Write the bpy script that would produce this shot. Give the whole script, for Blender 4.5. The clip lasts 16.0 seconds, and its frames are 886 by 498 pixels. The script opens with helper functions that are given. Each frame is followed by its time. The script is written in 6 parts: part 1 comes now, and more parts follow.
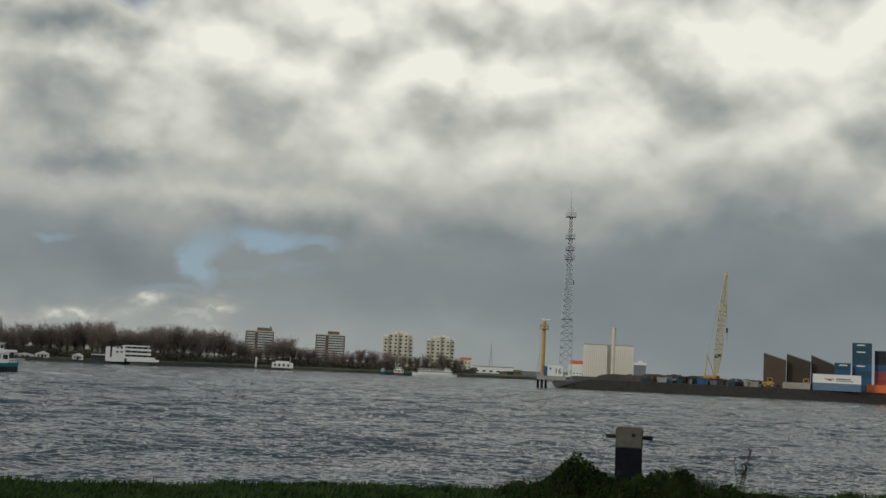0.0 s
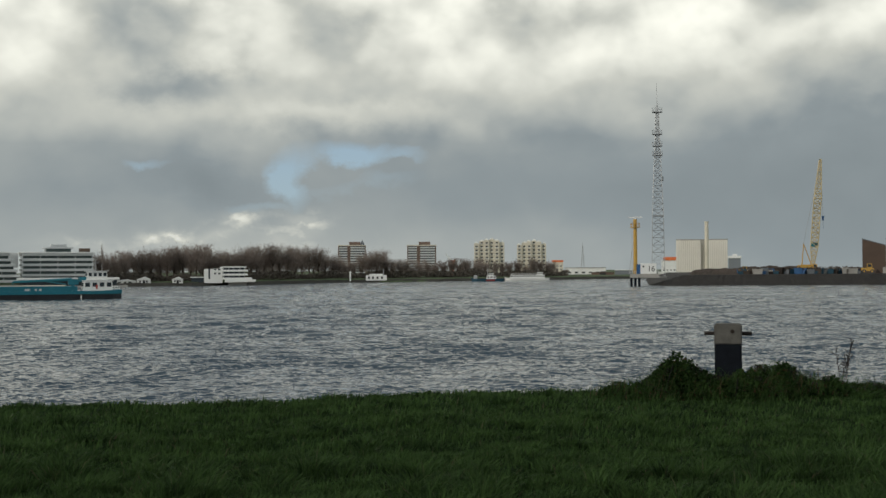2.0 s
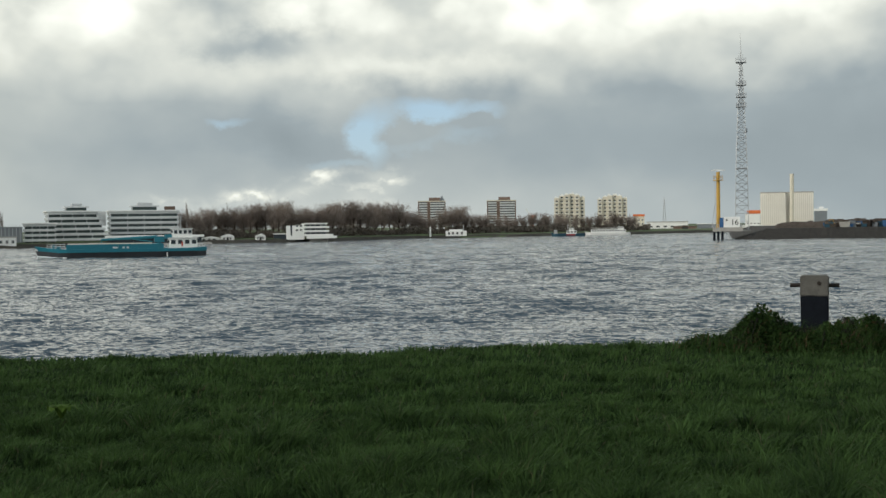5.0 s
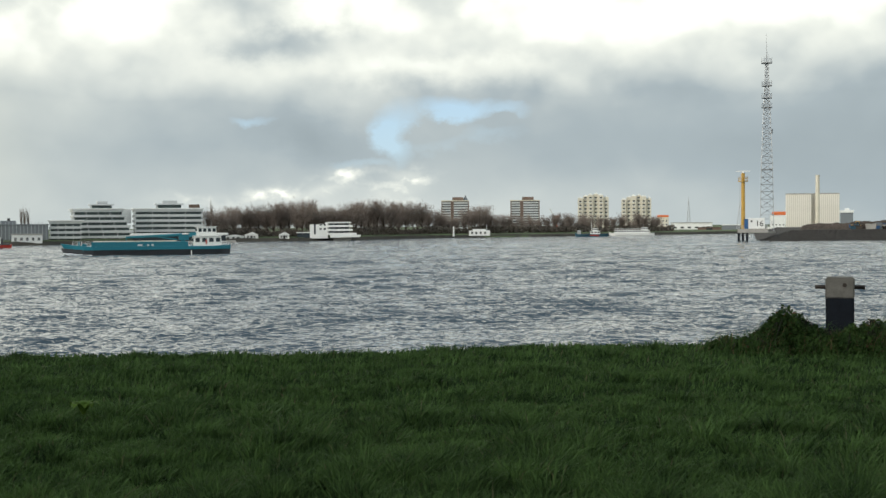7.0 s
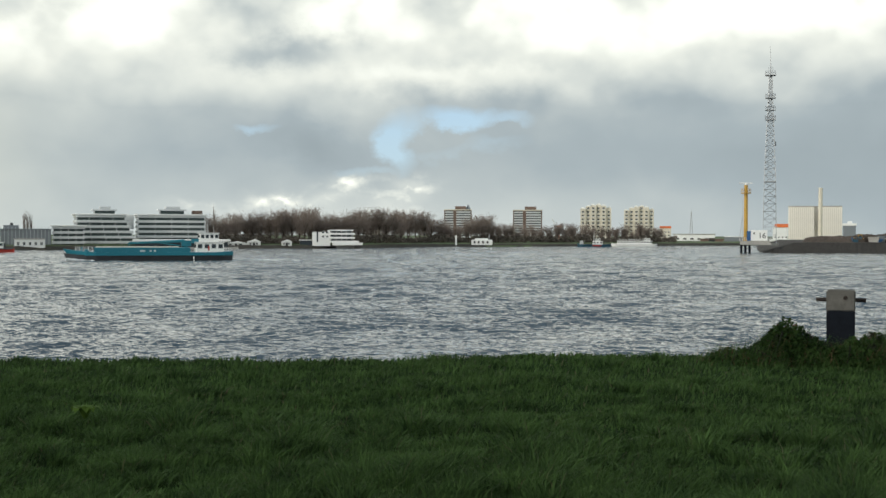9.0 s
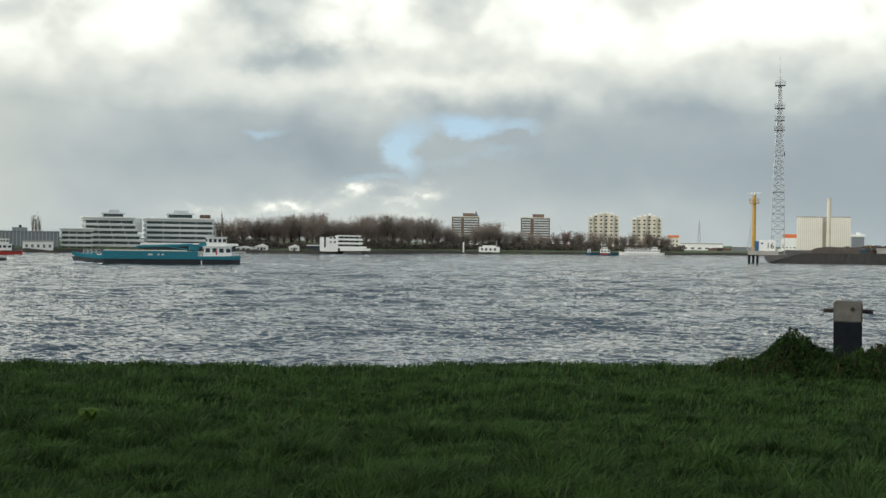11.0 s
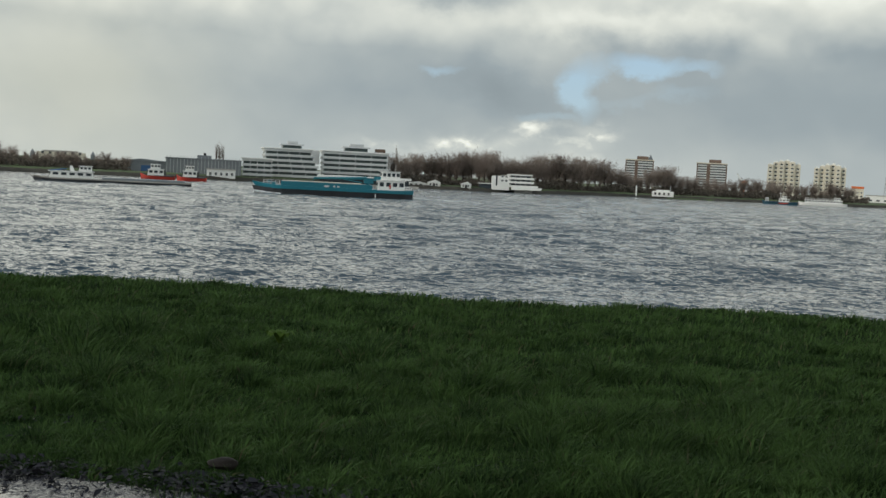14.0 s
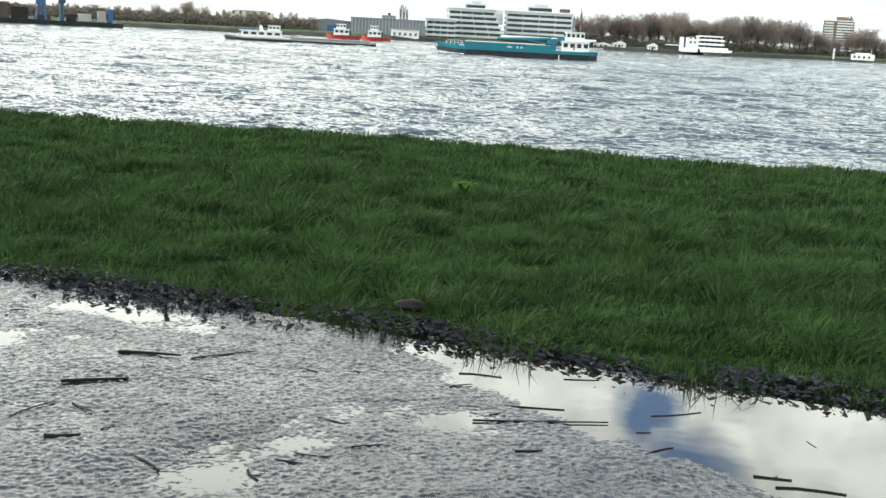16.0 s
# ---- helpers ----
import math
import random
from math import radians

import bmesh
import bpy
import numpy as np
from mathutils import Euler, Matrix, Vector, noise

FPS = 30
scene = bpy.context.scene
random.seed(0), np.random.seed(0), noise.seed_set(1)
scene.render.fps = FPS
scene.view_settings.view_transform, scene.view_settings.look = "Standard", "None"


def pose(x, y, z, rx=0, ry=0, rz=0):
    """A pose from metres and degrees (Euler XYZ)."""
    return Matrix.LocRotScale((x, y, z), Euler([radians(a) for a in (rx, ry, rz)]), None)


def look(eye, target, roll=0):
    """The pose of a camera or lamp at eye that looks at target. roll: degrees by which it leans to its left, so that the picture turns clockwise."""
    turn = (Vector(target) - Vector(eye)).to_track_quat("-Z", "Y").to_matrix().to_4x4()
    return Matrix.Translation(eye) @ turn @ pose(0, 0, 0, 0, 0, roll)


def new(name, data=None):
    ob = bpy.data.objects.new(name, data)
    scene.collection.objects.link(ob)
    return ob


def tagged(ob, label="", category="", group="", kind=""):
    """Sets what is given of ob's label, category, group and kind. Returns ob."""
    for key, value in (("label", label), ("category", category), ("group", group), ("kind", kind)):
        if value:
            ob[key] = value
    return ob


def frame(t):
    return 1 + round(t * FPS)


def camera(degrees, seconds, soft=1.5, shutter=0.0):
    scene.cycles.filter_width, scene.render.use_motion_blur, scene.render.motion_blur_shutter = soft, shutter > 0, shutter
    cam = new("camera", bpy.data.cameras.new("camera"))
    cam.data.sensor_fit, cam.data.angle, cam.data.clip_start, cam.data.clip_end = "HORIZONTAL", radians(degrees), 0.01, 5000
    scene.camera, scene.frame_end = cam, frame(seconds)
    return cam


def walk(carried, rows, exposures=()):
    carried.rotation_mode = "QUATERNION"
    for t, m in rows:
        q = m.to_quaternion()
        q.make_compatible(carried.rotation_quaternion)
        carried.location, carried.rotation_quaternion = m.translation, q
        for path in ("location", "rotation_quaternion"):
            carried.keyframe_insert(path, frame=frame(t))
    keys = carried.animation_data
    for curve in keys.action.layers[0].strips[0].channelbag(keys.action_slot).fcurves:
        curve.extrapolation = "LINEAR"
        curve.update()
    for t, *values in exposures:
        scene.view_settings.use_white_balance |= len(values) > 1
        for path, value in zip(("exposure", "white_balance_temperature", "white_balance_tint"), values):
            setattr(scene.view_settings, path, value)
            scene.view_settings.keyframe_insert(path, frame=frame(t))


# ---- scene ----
cam = camera(41.0, 16.0, soft=1.5)
# seconds, eye, heading to the left, tilt up, lean
PATH = [
    (0, (0.033, 0.056, 1.144), -4.14, 5.60, 2.83),
    (0.5, (0.015, 0.044, 1.168), -3.13, 3.50, 2.01),
    (1, (0.021, 0.027, 1.156), -1.97, 2.34, 1.34),
    (1.5, (0.014, 0.005, 1.157), -0.89, 2.12, 0.47),
    (2, (0.003, -0.018, 1.175), 0.02, 1.00, -0.33),
    (2.5, (-0.005, -0.027, 1.173), 0.81, 0.24, -0.71),
    (3, (-0.009, -0.026, 1.168), 1.53, -0.29, -0.73),
    (3.5, (-0.013, -0.021, 1.168), 2.23, -0.70, -0.65),
    (4, (-0.008, -0.021, 1.161), 2.88, -0.93, -0.71),
    (6.5, (-0.002, -0.006, 1.151), 4.84, -1.18, -0.51),
    (7, (0.000, 0.000, 1.150), 5.02, -1.13, -0.41),
    (7.5, (-0.006, -0.001, 1.156), 5.09, -1.09, -0.31),
    (8, (-0.012, -0.009, 1.161), 5.08, -1.03, -0.16),
    (8.5, (0.002, -0.023, 1.149), 5.12, -0.86, 0.04),
    (11, (0.009, -0.032, 1.150), 5.49, -0.38, 0.80),
    (11.5, (0.009, -0.035, 1.160), 6.16, -0.33, 1.00),
    (12, (-0.002, -0.029, 1.169), 7.10, -0.24, 1.18),
    (12.5, (-0.029, -0.028, 1.163), 8.35, -0.05, 1.61),
    (13, (-0.065, -0.012, 1.159), 9.85, -0.19, 1.99),
    (13.5, (-0.095, 0.023, 1.146), 11.68, -1.39, 2.46),
    (14, (-0.117, 0.051, 1.117), 13.59, -3.56, 2.88),
    (14.5, (-0.130, 0.072, 1.090), 15.68, -6.38, 3.22),
    (15, (-0.146, 0.088, 1.074), 17.66, -8.75, 3.53),
    (15.5, (-0.158, 0.095, 1.057), 19.71, -10.14, 3.43),
    (16, (-0.158, 0.101, 1.047), 21.98, -10.63, 3.13),
]
EXPOSURES = [(0, -0.9, 6500, 10), (1.5, -0.65, 6500, 10), (3.5, -0.43, 6450, 9), (7, 0.09, 6400, 9), (11, -0.04, 6400, 9), (12.5, -0.08, 6400, 9), (13.5, -0.34, 6400, 9), (14, -0.24, 6400, 9), (14.5, 0.11, 6350, 8), (15, 0.58, 6300, 8), (16, 1.05, 6250, 7)]
walk(cam, [(t, pose(*eye, 90, 0, turn) @ pose(0, 0, 0, tilt) @ pose(0, 0, 0, 0, 0, lean)) for t, eye, turn, tilt, lean in PATH],
     exposures=EXPOSURES)

# ---- world, sun ----
EYE_Z, WATER_Z = 1.15, -5.0
world = bpy.data.worlds.new("sky")
scene.world = world
world.use_nodes = True
wn, wl = world.node_tree.nodes, world.node_tree.links
wn.clear()


def put_in(tree, socket, value):
    if isinstance(value, (int, float, tuple)):
        socket.default_value = value
    else:
        tree.links.new(value, socket)


def sums(tree, op, a, b=0.0, c=0.0, clamp=False):
    n = tree.nodes.new("ShaderNodeMath")
    n.operation, n.use_clamp = op, clamp
    for s, v in zip(n.inputs, (a, b, c)):
        put_in(tree, s, v)
    return n.outputs[0]


def blend(tree, fac, a, b):
    n = tree.nodes.new("ShaderNodeMix")
    n.data_type = "RGBA"
    put_in(tree, n.inputs[0], fac), put_in(tree, n.inputs[6], a), put_in(tree, n.inputs[7], b)
    return n.outputs[2]


def ramp(tree, fac, *stops):
    n = tree.nodes.new("ShaderNodeValToRGB")
    e = n.color_ramp.elements
    while len(e) < len(stops):
        e.new(0.5)
    for k, (at, col) in zip(e, stops):
        k.position, k.color = at, (col if isinstance(col, tuple) else (col, col, col)) + (1.0,)
    put_in(tree, n.inputs[0], fac)
    return n.outputs[0]


def grain(tree, vector, scale, detail=4.0, rough=0.55, warp=0.0):
    n = tree.nodes.new("ShaderNodeTexNoise")
    if vector is not None:
        tree.links.new(vector, n.inputs["Vector"])
    n.inputs["Scale"].default_value, n.inputs["Detail"].default_value = scale, detail
    n.inputs["Roughness"].default_value, n.inputs["Distortion"].default_value = rough, warp
    return n.outputs[0]


def facets(tree, vector, layers, lean=0.0, stones=None, broad=None):
    """A normal tilted by layers of noise, each with a scale and a slope."""
    geo = tree.nodes.new("ShaderNodeNewGeometry").outputs["Normal"]
    for scale, slope in layers:
        n = tree.nodes.new("ShaderNodeTexNoise")
        tree.links.new(broad if broad and scale < 0.2 else vector, n.inputs["Vector"])
        n.inputs["Scale"].default_value, n.inputs["Detail"].default_value = scale, 2.0
        tilt = tree.nodes.new("ShaderNodeVectorMath")
        tilt.operation = "MULTIPLY_ADD"
        tree.links.new(n.outputs["Color"], tilt.inputs[0])
        k = slope * 4.0
        tilt.inputs[1].default_value, tilt.inputs[2].default_value = (k, k, 0.0), (-k / 2, -k / 2, 0.0)
        add = tree.nodes.new("ShaderNodeVectorMath")
        tree.links.new(geo, add.inputs[0]), tree.links.new(tilt.outputs[0], add.inputs[1])
        geo = add.outputs[0]
    for source, slope in ((stones, 0.085),) if stones else ():
        tilt = tree.nodes.new("ShaderNodeVectorMath")
        tilt.operation = "MULTIPLY_ADD"
        tree.links.new(source, tilt.inputs[0]), tree.links.new(geo, tilt.inputs[2])
        tilt.inputs[1].default_value = (slope, slope, 0.0)
        geo = tilt.outputs[0]
        lean += slope / 2
    if lean:
        add = tree.nodes.new("ShaderNodeVectorMath")
        add.inputs[1].default_value = (-lean if stones else 0.0, -lean, 0.0)
        tree.links.new(geo, add.inputs[0])
        geo = add.outputs[0]
    unit = tree.nodes.new("ShaderNodeVectorMath")
    unit.operation = "NORMALIZE"
    tree.links.new(geo, unit.inputs[0])
    return unit.outputs[0]


def clouded_sky(wt):
    """Broken cumulus over a clear sky: sunlit heaps high up, a grey rain band low down, gaps of blue."""
    co = wt.nodes.new("ShaderNodeTexCoord")
    sep = wt.nodes.new("ShaderNodeSeparateXYZ")
    wt.links.new(co.outputs["Generated"], sep.inputs[0])
    x, y, z = sep.outputs
    el = sums(wt, "MULTIPLY", sums(wt, "ARCSINE", sums(wt, "ABSOLUTE", z)), 57.3)
    az = sums(wt, "MULTIPLY", sums(wt, "ARCTAN2", x, y), 57.3)

    def chart(lift, squash):
        vec = wt.nodes.new("ShaderNodeCombineXYZ")
        put_in(wt, vec.inputs[0], sums(wt, "MULTIPLY", az, 0.1))
        put_in(wt, vec.inputs[1], sums(wt, "MULTIPLY", sums(wt, "ADD", el, lift), squash))
        return vec.outputs[0]

    def billow(v, scale, detail=3.0, fray_by=0.26):
        """Rounded heaps: smooth cells over cells, with frayed rims."""
        fray = wt.nodes.new("ShaderNodeTexNoise")
        fray.inputs["Scale"].default_value, fray.inputs["Detail"].default_value = scale * 2.2, 4.0
        wt.links.new(v, fray.inputs["Vector"])
        bent = wt.nodes.new("ShaderNodeVectorMath")
        bent.operation = "MULTIPLY_ADD"
        bent.inputs[1].default_value = (fray_by / scale, fray_by / scale, 0.0)
        wt.links.new(fray.outputs["Color"], bent.inputs[0]), wt.links.new(v, bent.inputs[2])
        vo = wt.nodes.new("ShaderNodeTexVoronoi")
        vo.feature, vo.normalize = "SMOOTH_F1", True
        vo.inputs["Scale"].default_value, vo.inputs["Detail"].default_value = scale, detail
        vo.inputs["Roughness"].default_value, vo.inputs["Smoothness"].default_value = 0.42, 0.2
        wt.links.new(bent.outputs[0], vo.inputs["Vector"])
        return sums(wt, "SUBTRACT", 0.4, vo.outputs["Distance"])

    v, v_up = chart(0.0, 0.13), chart(1.5, 0.13)
    big = sums(wt, "SUBTRACT", grain(wt, v, 0.8, 5, 0.5), 0.5)
    fine = sums(wt, "SUBTRACT", grain(wt, v, 3.0, 6, 0.6), 0.5)
    heap = billow(v, 1.7)
    # tops catch the light, bases lie in shade
    relief = sums(wt, "SUBTRACT", heap, billow(v_up, 1.7))
    waz = sums(wt, "MULTIPLY_ADD", fine, 3.4, sums(wt, "MULTIPLY_ADD", heap, 2.6, az))
    wel = sums(wt, "MULTIPLY_ADD", fine, 2.2, sums(wt, "MULTIPLY_ADD", heap, 1.8, el))

    def clump(a, e, wa, we):
        da = sums(wt, "POWER", sums(wt, "ABSOLUTE", sums(wt, "DIVIDE", sums(wt, "SUBTRACT", waz, a), wa)), 2.0)
        de = sums(wt, "POWER", sums(wt, "ABSOLUTE", sums(wt, "DIVIDE", sums(wt, "SUBTRACT", wel, e), we)), 2.0)
        return sums(wt, "EXPONENT", sums(wt, "MULTIPLY", sums(wt, "ADD", da, de), -1.0))

    # brightness of the cloud by height above the horizon, dimmed overhead to darken the bank
    level = ramp(wt, sums(wt, "DIVIDE", sums(wt, "MULTIPLY_ADD", heap, 2.0, sums(wt, "MULTIPLY_ADD", big, 3.0, el)), 90.0),
                 (0.0, 0.57), (0.02, 0.545), (0.045, 0.505), (0.07, 0.53), (0.085, 0.65), (0.11, 0.78), (0.15, 0.88), (0.24, 0.96), (0.4, 0.74), (0.7, 0.45), (1.0, 0.38))
    rough_sky = ramp(wt, sums(wt, "DIVIDE", el, 90.0), (0.0, 0.1), (0.055, 0.09), (0.08, 0.3), (0.12, 0.7), (0.16, 1.0))
    swell = sums(wt, "MULTIPLY_ADD", relief, 1.5, sums(wt, "MULTIPLY_ADD", big, 0.6, sums(wt, "MULTIPLY", fine, 0.1)))
    lum = sums(wt, "MULTIPLY_ADD", swell, rough_sky, level)
    for a, e, wa, we, k in CLUMPS:
        lum = sums(wt, "MULTIPLY_ADD", clump(a, e, wa, we), k, lum)
    # small sunlit heaps low over the far shore
    small = chart(0.0, 0.16)
    crest = ramp(wt, sums(wt, "SUBTRACT", billow(small, 6.0, 3.0, 0.32), billow(chart(0.35, 0.16), 6.0, 3.0, 0.32)), (0.0, 0.0), (0.16, 1.0))
    for a, e, wa, we, k in HEAPS:
        lum = sums(wt, "MULTIPLY_ADD", sums(wt, "MULTIPLY", clump(a, e, wa, we), sums(wt, "MULTIPLY_ADD", crest, 0.75, 0.25)), k, lum)
    lum = sums(wt, "MAXIMUM", lum, 0.36)
    cloud = ramp(wt, lum, (0.0, (0.05, 0.06, 0.065)), (0.3, (0.215, 0.262, 0.285)), (0.5, (0.395, 0.455, 0.475)), (0.72, (0.85, 0.87, 0.79)), (1.0, (1.58, 1.58, 1.41)))
    cloud = blend(wt, sums(wt, "MULTIPLY", clump(-31, 3.5, 6, 4), 0.4), cloud, (0.82, 0.8, 0.62, 1.0))
    # unseen cloud overhead, tinted blue to cool the light on water, asphalt and grass
    cloud = blend(wt, ramp(wt, sums(wt, "DIVIDE", el, 90.0), (0.24, 0.0), (0.5, 0.35)), cloud, (0.5, 0.66, 0.88, 1.0))
    sky = wt.nodes.new("ShaderNodeTexSky")
    sky.sky_type, sky.sun_disc = "NISHITA", False
    sky.sun_elevation, sky.sun_rotation = radians(SUN_EL), radians(SUN_AZ)
    clear = wt.nodes.new("ShaderNodeMix")
    clear.data_type, clear.blend_type = "RGBA", "MULTIPLY"
    clear.inputs[0].default_value = 1.0
    wt.links.new(sky.outputs[0], clear.inputs[6])
    clear.inputs[7].default_value = (0.082, 0.105, 0.132, 1)
    gap = None
    for a, e, wa, we, k in GAPS:
        g = sums(wt, "MULTIPLY", clump(a, e, wa, we), k)
        if e < 10:
            g = sums(wt, "MULTIPLY", g, sums(wt, "MULTIPLY_ADD", fine, 2.0, 0.9))
        gap = g if gap is None else sums(wt, "MAXIMUM", gap, g)
    for a, e, wa, we, k in SCRAPS:
        gap = sums(wt, "MULTIPLY_ADD", clump(a, e, wa, we), -k, gap)
    gap = ramp(wt, gap, (0.22, 0.0), (0.85, 1.0))
    pale = ramp(wt, sums(wt, "DIVIDE", el, 90.0), (0.0, 0.65), (0.08, 0.5), (0.16, 0.0))
    blue = blend(wt, pale, clear.outputs[2], (0.66, 0.82, 0.95, 1.0))
    bg = wt.nodes.new("ShaderNodeBackground")
    wt.links.new(blend(wt, gap, cloud, blue), bg.inputs[0])
    bg.inputs[1].default_value = 1.0
    out = wt.nodes.new("ShaderNodeOutputWorld")
    wt.links.new(bg.outputs[0], out.inputs[0])


SUN_AZ, SUN_EL = -122.0, 22.0
# heading, height, width, height of each mass in degrees, and its strength
CLUMPS = [(-36, 7, 10, 8, 0.06), (-38, 22, 13, 12, 0.38), (-12.5, 9.0, 3.4, 0.9, -0.22), (-25, 10.2, 4, 1.0, -0.17), (-14.6, 12.8, 3.3, 2.8, -0.22), (-5.6, 11.5, 1.7, 1.6, -0.13),
          (3.6, 13.2, 1.9, 1.1, -0.17), (16, 14.0, 2.0, 1.2, -0.15), (25, 13.5, 1.6, 2.0, -0.2), (19, 4, 11, 5, -0.07), (-11, 4.6, 2.6, 1.0, -0.09), (-4.5, 7.6, 6, 0.7, 0.14), (-8, 1.2, 7, 0.8, 0.06), (9, 15, 3, 2, 0.1)]
HEAPS = [(-12.6, 1.9, 1.3, 0.4, 0.34), (-9.6, 2.7, 0.8, 0.45, 0.34), (-6.4, 2.5, 1.3, 0.5, 0.36), (-10.2, 2.0, 0.9, 0.3, 0.28), (-16.2, 1.4, 2.4, 0.28, 0.18), (-7.6, 1.7, 1.4, 0.35, 0.22)]
GAPS = [(-4.6, 5.5, 2.6, 0.7, 1.1), (-6.8, 4.7, 0.9, 1.5, 1.05), (-2.2, 5.5, 1.6, 0.45, 0.8), (-4.0, 4.6, 4.0, 1.3, 0.5), (-14, 5.2, 1.3, 0.35, 0.6), (-8.3, 3.2, 1.8, 0.4, 0.62), (-11.2, 17.8, 1.5, 1.8, 1.2), (-9.2, 21.3, 3.0, 2.8, 1.35), (-7.6, 25.0, 2.8, 3.4, 1.3)]
SCRAPS = [(-5.2, 4.7, 1.2, 0.4, 0.5), (-2.6, 5.0, 1.0, 0.3, 0.3)]
clouded_sky(world.node_tree)

sun = new("sun", bpy.data.lights.new("sun", "SUN"))
sun.data.energy, sun.data.angle, sun.data.color = 1.9, radians(8), (1.0, 0.92, 0.8)
sun.matrix_world = look((0, 0, 0), (-math.sin(radians(SUN_AZ)), -math.cos(radians(SUN_AZ)), -math.tan(radians(SUN_EL))))


# ---- materials ----
def matter(name, color, rough=0.7, metal=0.0, vary=0.25, scale=3.0, bump=0.2, fine=30.0, second=None, ior=1.45, spread=None):
    """A procedural surface: broad stains, fine grain and relief, and a shift of tone from piece to piece."""
    m = bpy.data.materials.new(name)
    m.use_nodes = True
    t = m.node_tree
    b = t.nodes["Principled BSDF"]
    co = t.nodes.new("ShaderNodeTexCoord").outputs["Object"]
    broad = grain(t, co, scale, 5, 0.6)
    small = grain(t, co, fine, 3, 0.6)
    dark = tuple(c * (1 - vary) for c in color) + (1.0,)
    lite = tuple(min(1, c * (1 + vary)) for c in (second or color)) + (1.0,)
    f = sums(t, "MULTIPLY_ADD", small, 0.5, sums(t, "MULTIPLY", broad, 0.75))
    f = ramp(t, f, (0.35, 0.0), (0.85, 1.0))
    if spread:
        info = t.nodes.new("ShaderNodeObjectInfo").outputs["Random"]
        f = sums(t, "MULTIPLY_ADD", sums(t, "SUBTRACT", info, 0.5), spread, f, clamp=True)
    t.links.new(blend(t, f, dark, lite), b.inputs["Base Color"])
    b.inputs["Metallic"].default_value = metal
    b.inputs["IOR"].default_value = ior
    t.links.new(sums(t, "MULTIPLY_ADD", small, 0.2, rough - 0.1, clamp=True), b.inputs["Roughness"])
    if bump:
        n = t.nodes.new("ShaderNodeBump")
        n.inputs["Strength"].default_value, n.inputs["Distance"].default_value = bump, 0.4 / fine
        t.links.new(small, n.inputs["Height"]), t.links.new(n.outputs[0], b.inputs["Normal"])
    return m


def pane(name, tint=(0.03, 0.04, 0.05), rough=0.08):
    m = matter(name, tint, rough + 0.1, 0.0, 0.2, 0.5, 0.0, 2.0)
    return m


WAVELETS = ((0.045, 0.07), (0.13, 0.1), (0.45, 0.17), (1.9, 0.29), (5.5, 0.36))


def river_surface():
    m = bpy.data.materials.new("river_water")
    m.use_nodes = True
    t = m.node_tree
    b = t.nodes["Principled BSDF"]
    co = t.nodes.new("ShaderNodeTexCoord").outputs["Object"]
    tone = grain(t, co, 0.03, 3)
    t.links.new(blend(t, tone, (0.02, 0.038, 0.055, 1), (0.036, 0.056, 0.075, 1)), b.inputs["Base Color"])
    b.inputs["IOR"].default_value = 1.33
    b.inputs["Roughness"].default_value = 0.05
    long = t.nodes.new("ShaderNodeVectorMath")
    long.operation = "MULTIPLY"
    long.inputs[1].default_value = (0.62, 1.25, 1.0)
    t.links.new(co, long.inputs[0])
    flat, co = co, long.outputs[0]
    t.links.new(facets(t, co, WAVELETS, 0.13, broad=flat), b.inputs["Normal"])
    return m


def wet_asphalt():
    """Worn tarmac after rain: stones stand out of a thin film, and hollows hold still water."""
    m = bpy.data.materials.new("wet_asphalt")
    m.use_nodes = True
    t = m.node_tree
    b = t.nodes["Principled BSDF"]
    co = t.nodes.new("ShaderNodeTexCoord").outputs["Object"]
    vo = t.nodes.new("ShaderNodeTexVoronoi")
    vo.inputs["Scale"].default_value = 150.0
    t.links.new(co, vo.inputs["Vector"])
    stones = vo.outputs["Distance"]
    speck = grain(t, co, 105, 5, 0.75)
    stain = grain(t, co, 2.2, 5, 0.6)
    col = blend(t, ramp(t, sums(t, "MULTIPLY_ADD", speck, 0.6, sums(t, "MULTIPLY", stain, 0.4)), (0.35, 0.0), (0.7, 1.0)), (0.006, 0.007, 0.011, 1), (0.028, 0.031, 0.043, 1))
    t.links.new(col, b.inputs["Base Color"])
    pick = t.nodes.new("ShaderNodeSeparateXYZ")
    t.links.new(vo.outputs["Color"], pick.inputs[0])
    film = ramp(t, sums(t, "MULTIPLY_ADD", pick.outputs[2], 0.3, sums(t, "MULTIPLY_ADD", speck, 0.3, sums(t, "MULTIPLY", stain, 0.7))), (0.42, 0.0), (0.84, 1.0))
    t.links.new(sums(t, "MULTIPLY_ADD", film, -0.2, 0.3), b.inputs["Roughness"])
    t.links.new(sums(t, "MULTIPLY_ADD", film, 0.3, 0.13), b.inputs["Specular IOR Level"])
    t.links.new(facets(t, co, ((24.0, 0.035), (190.0, 0.085)), stones=vo.outputs["Color"]), b.inputs["Normal"])
    return m


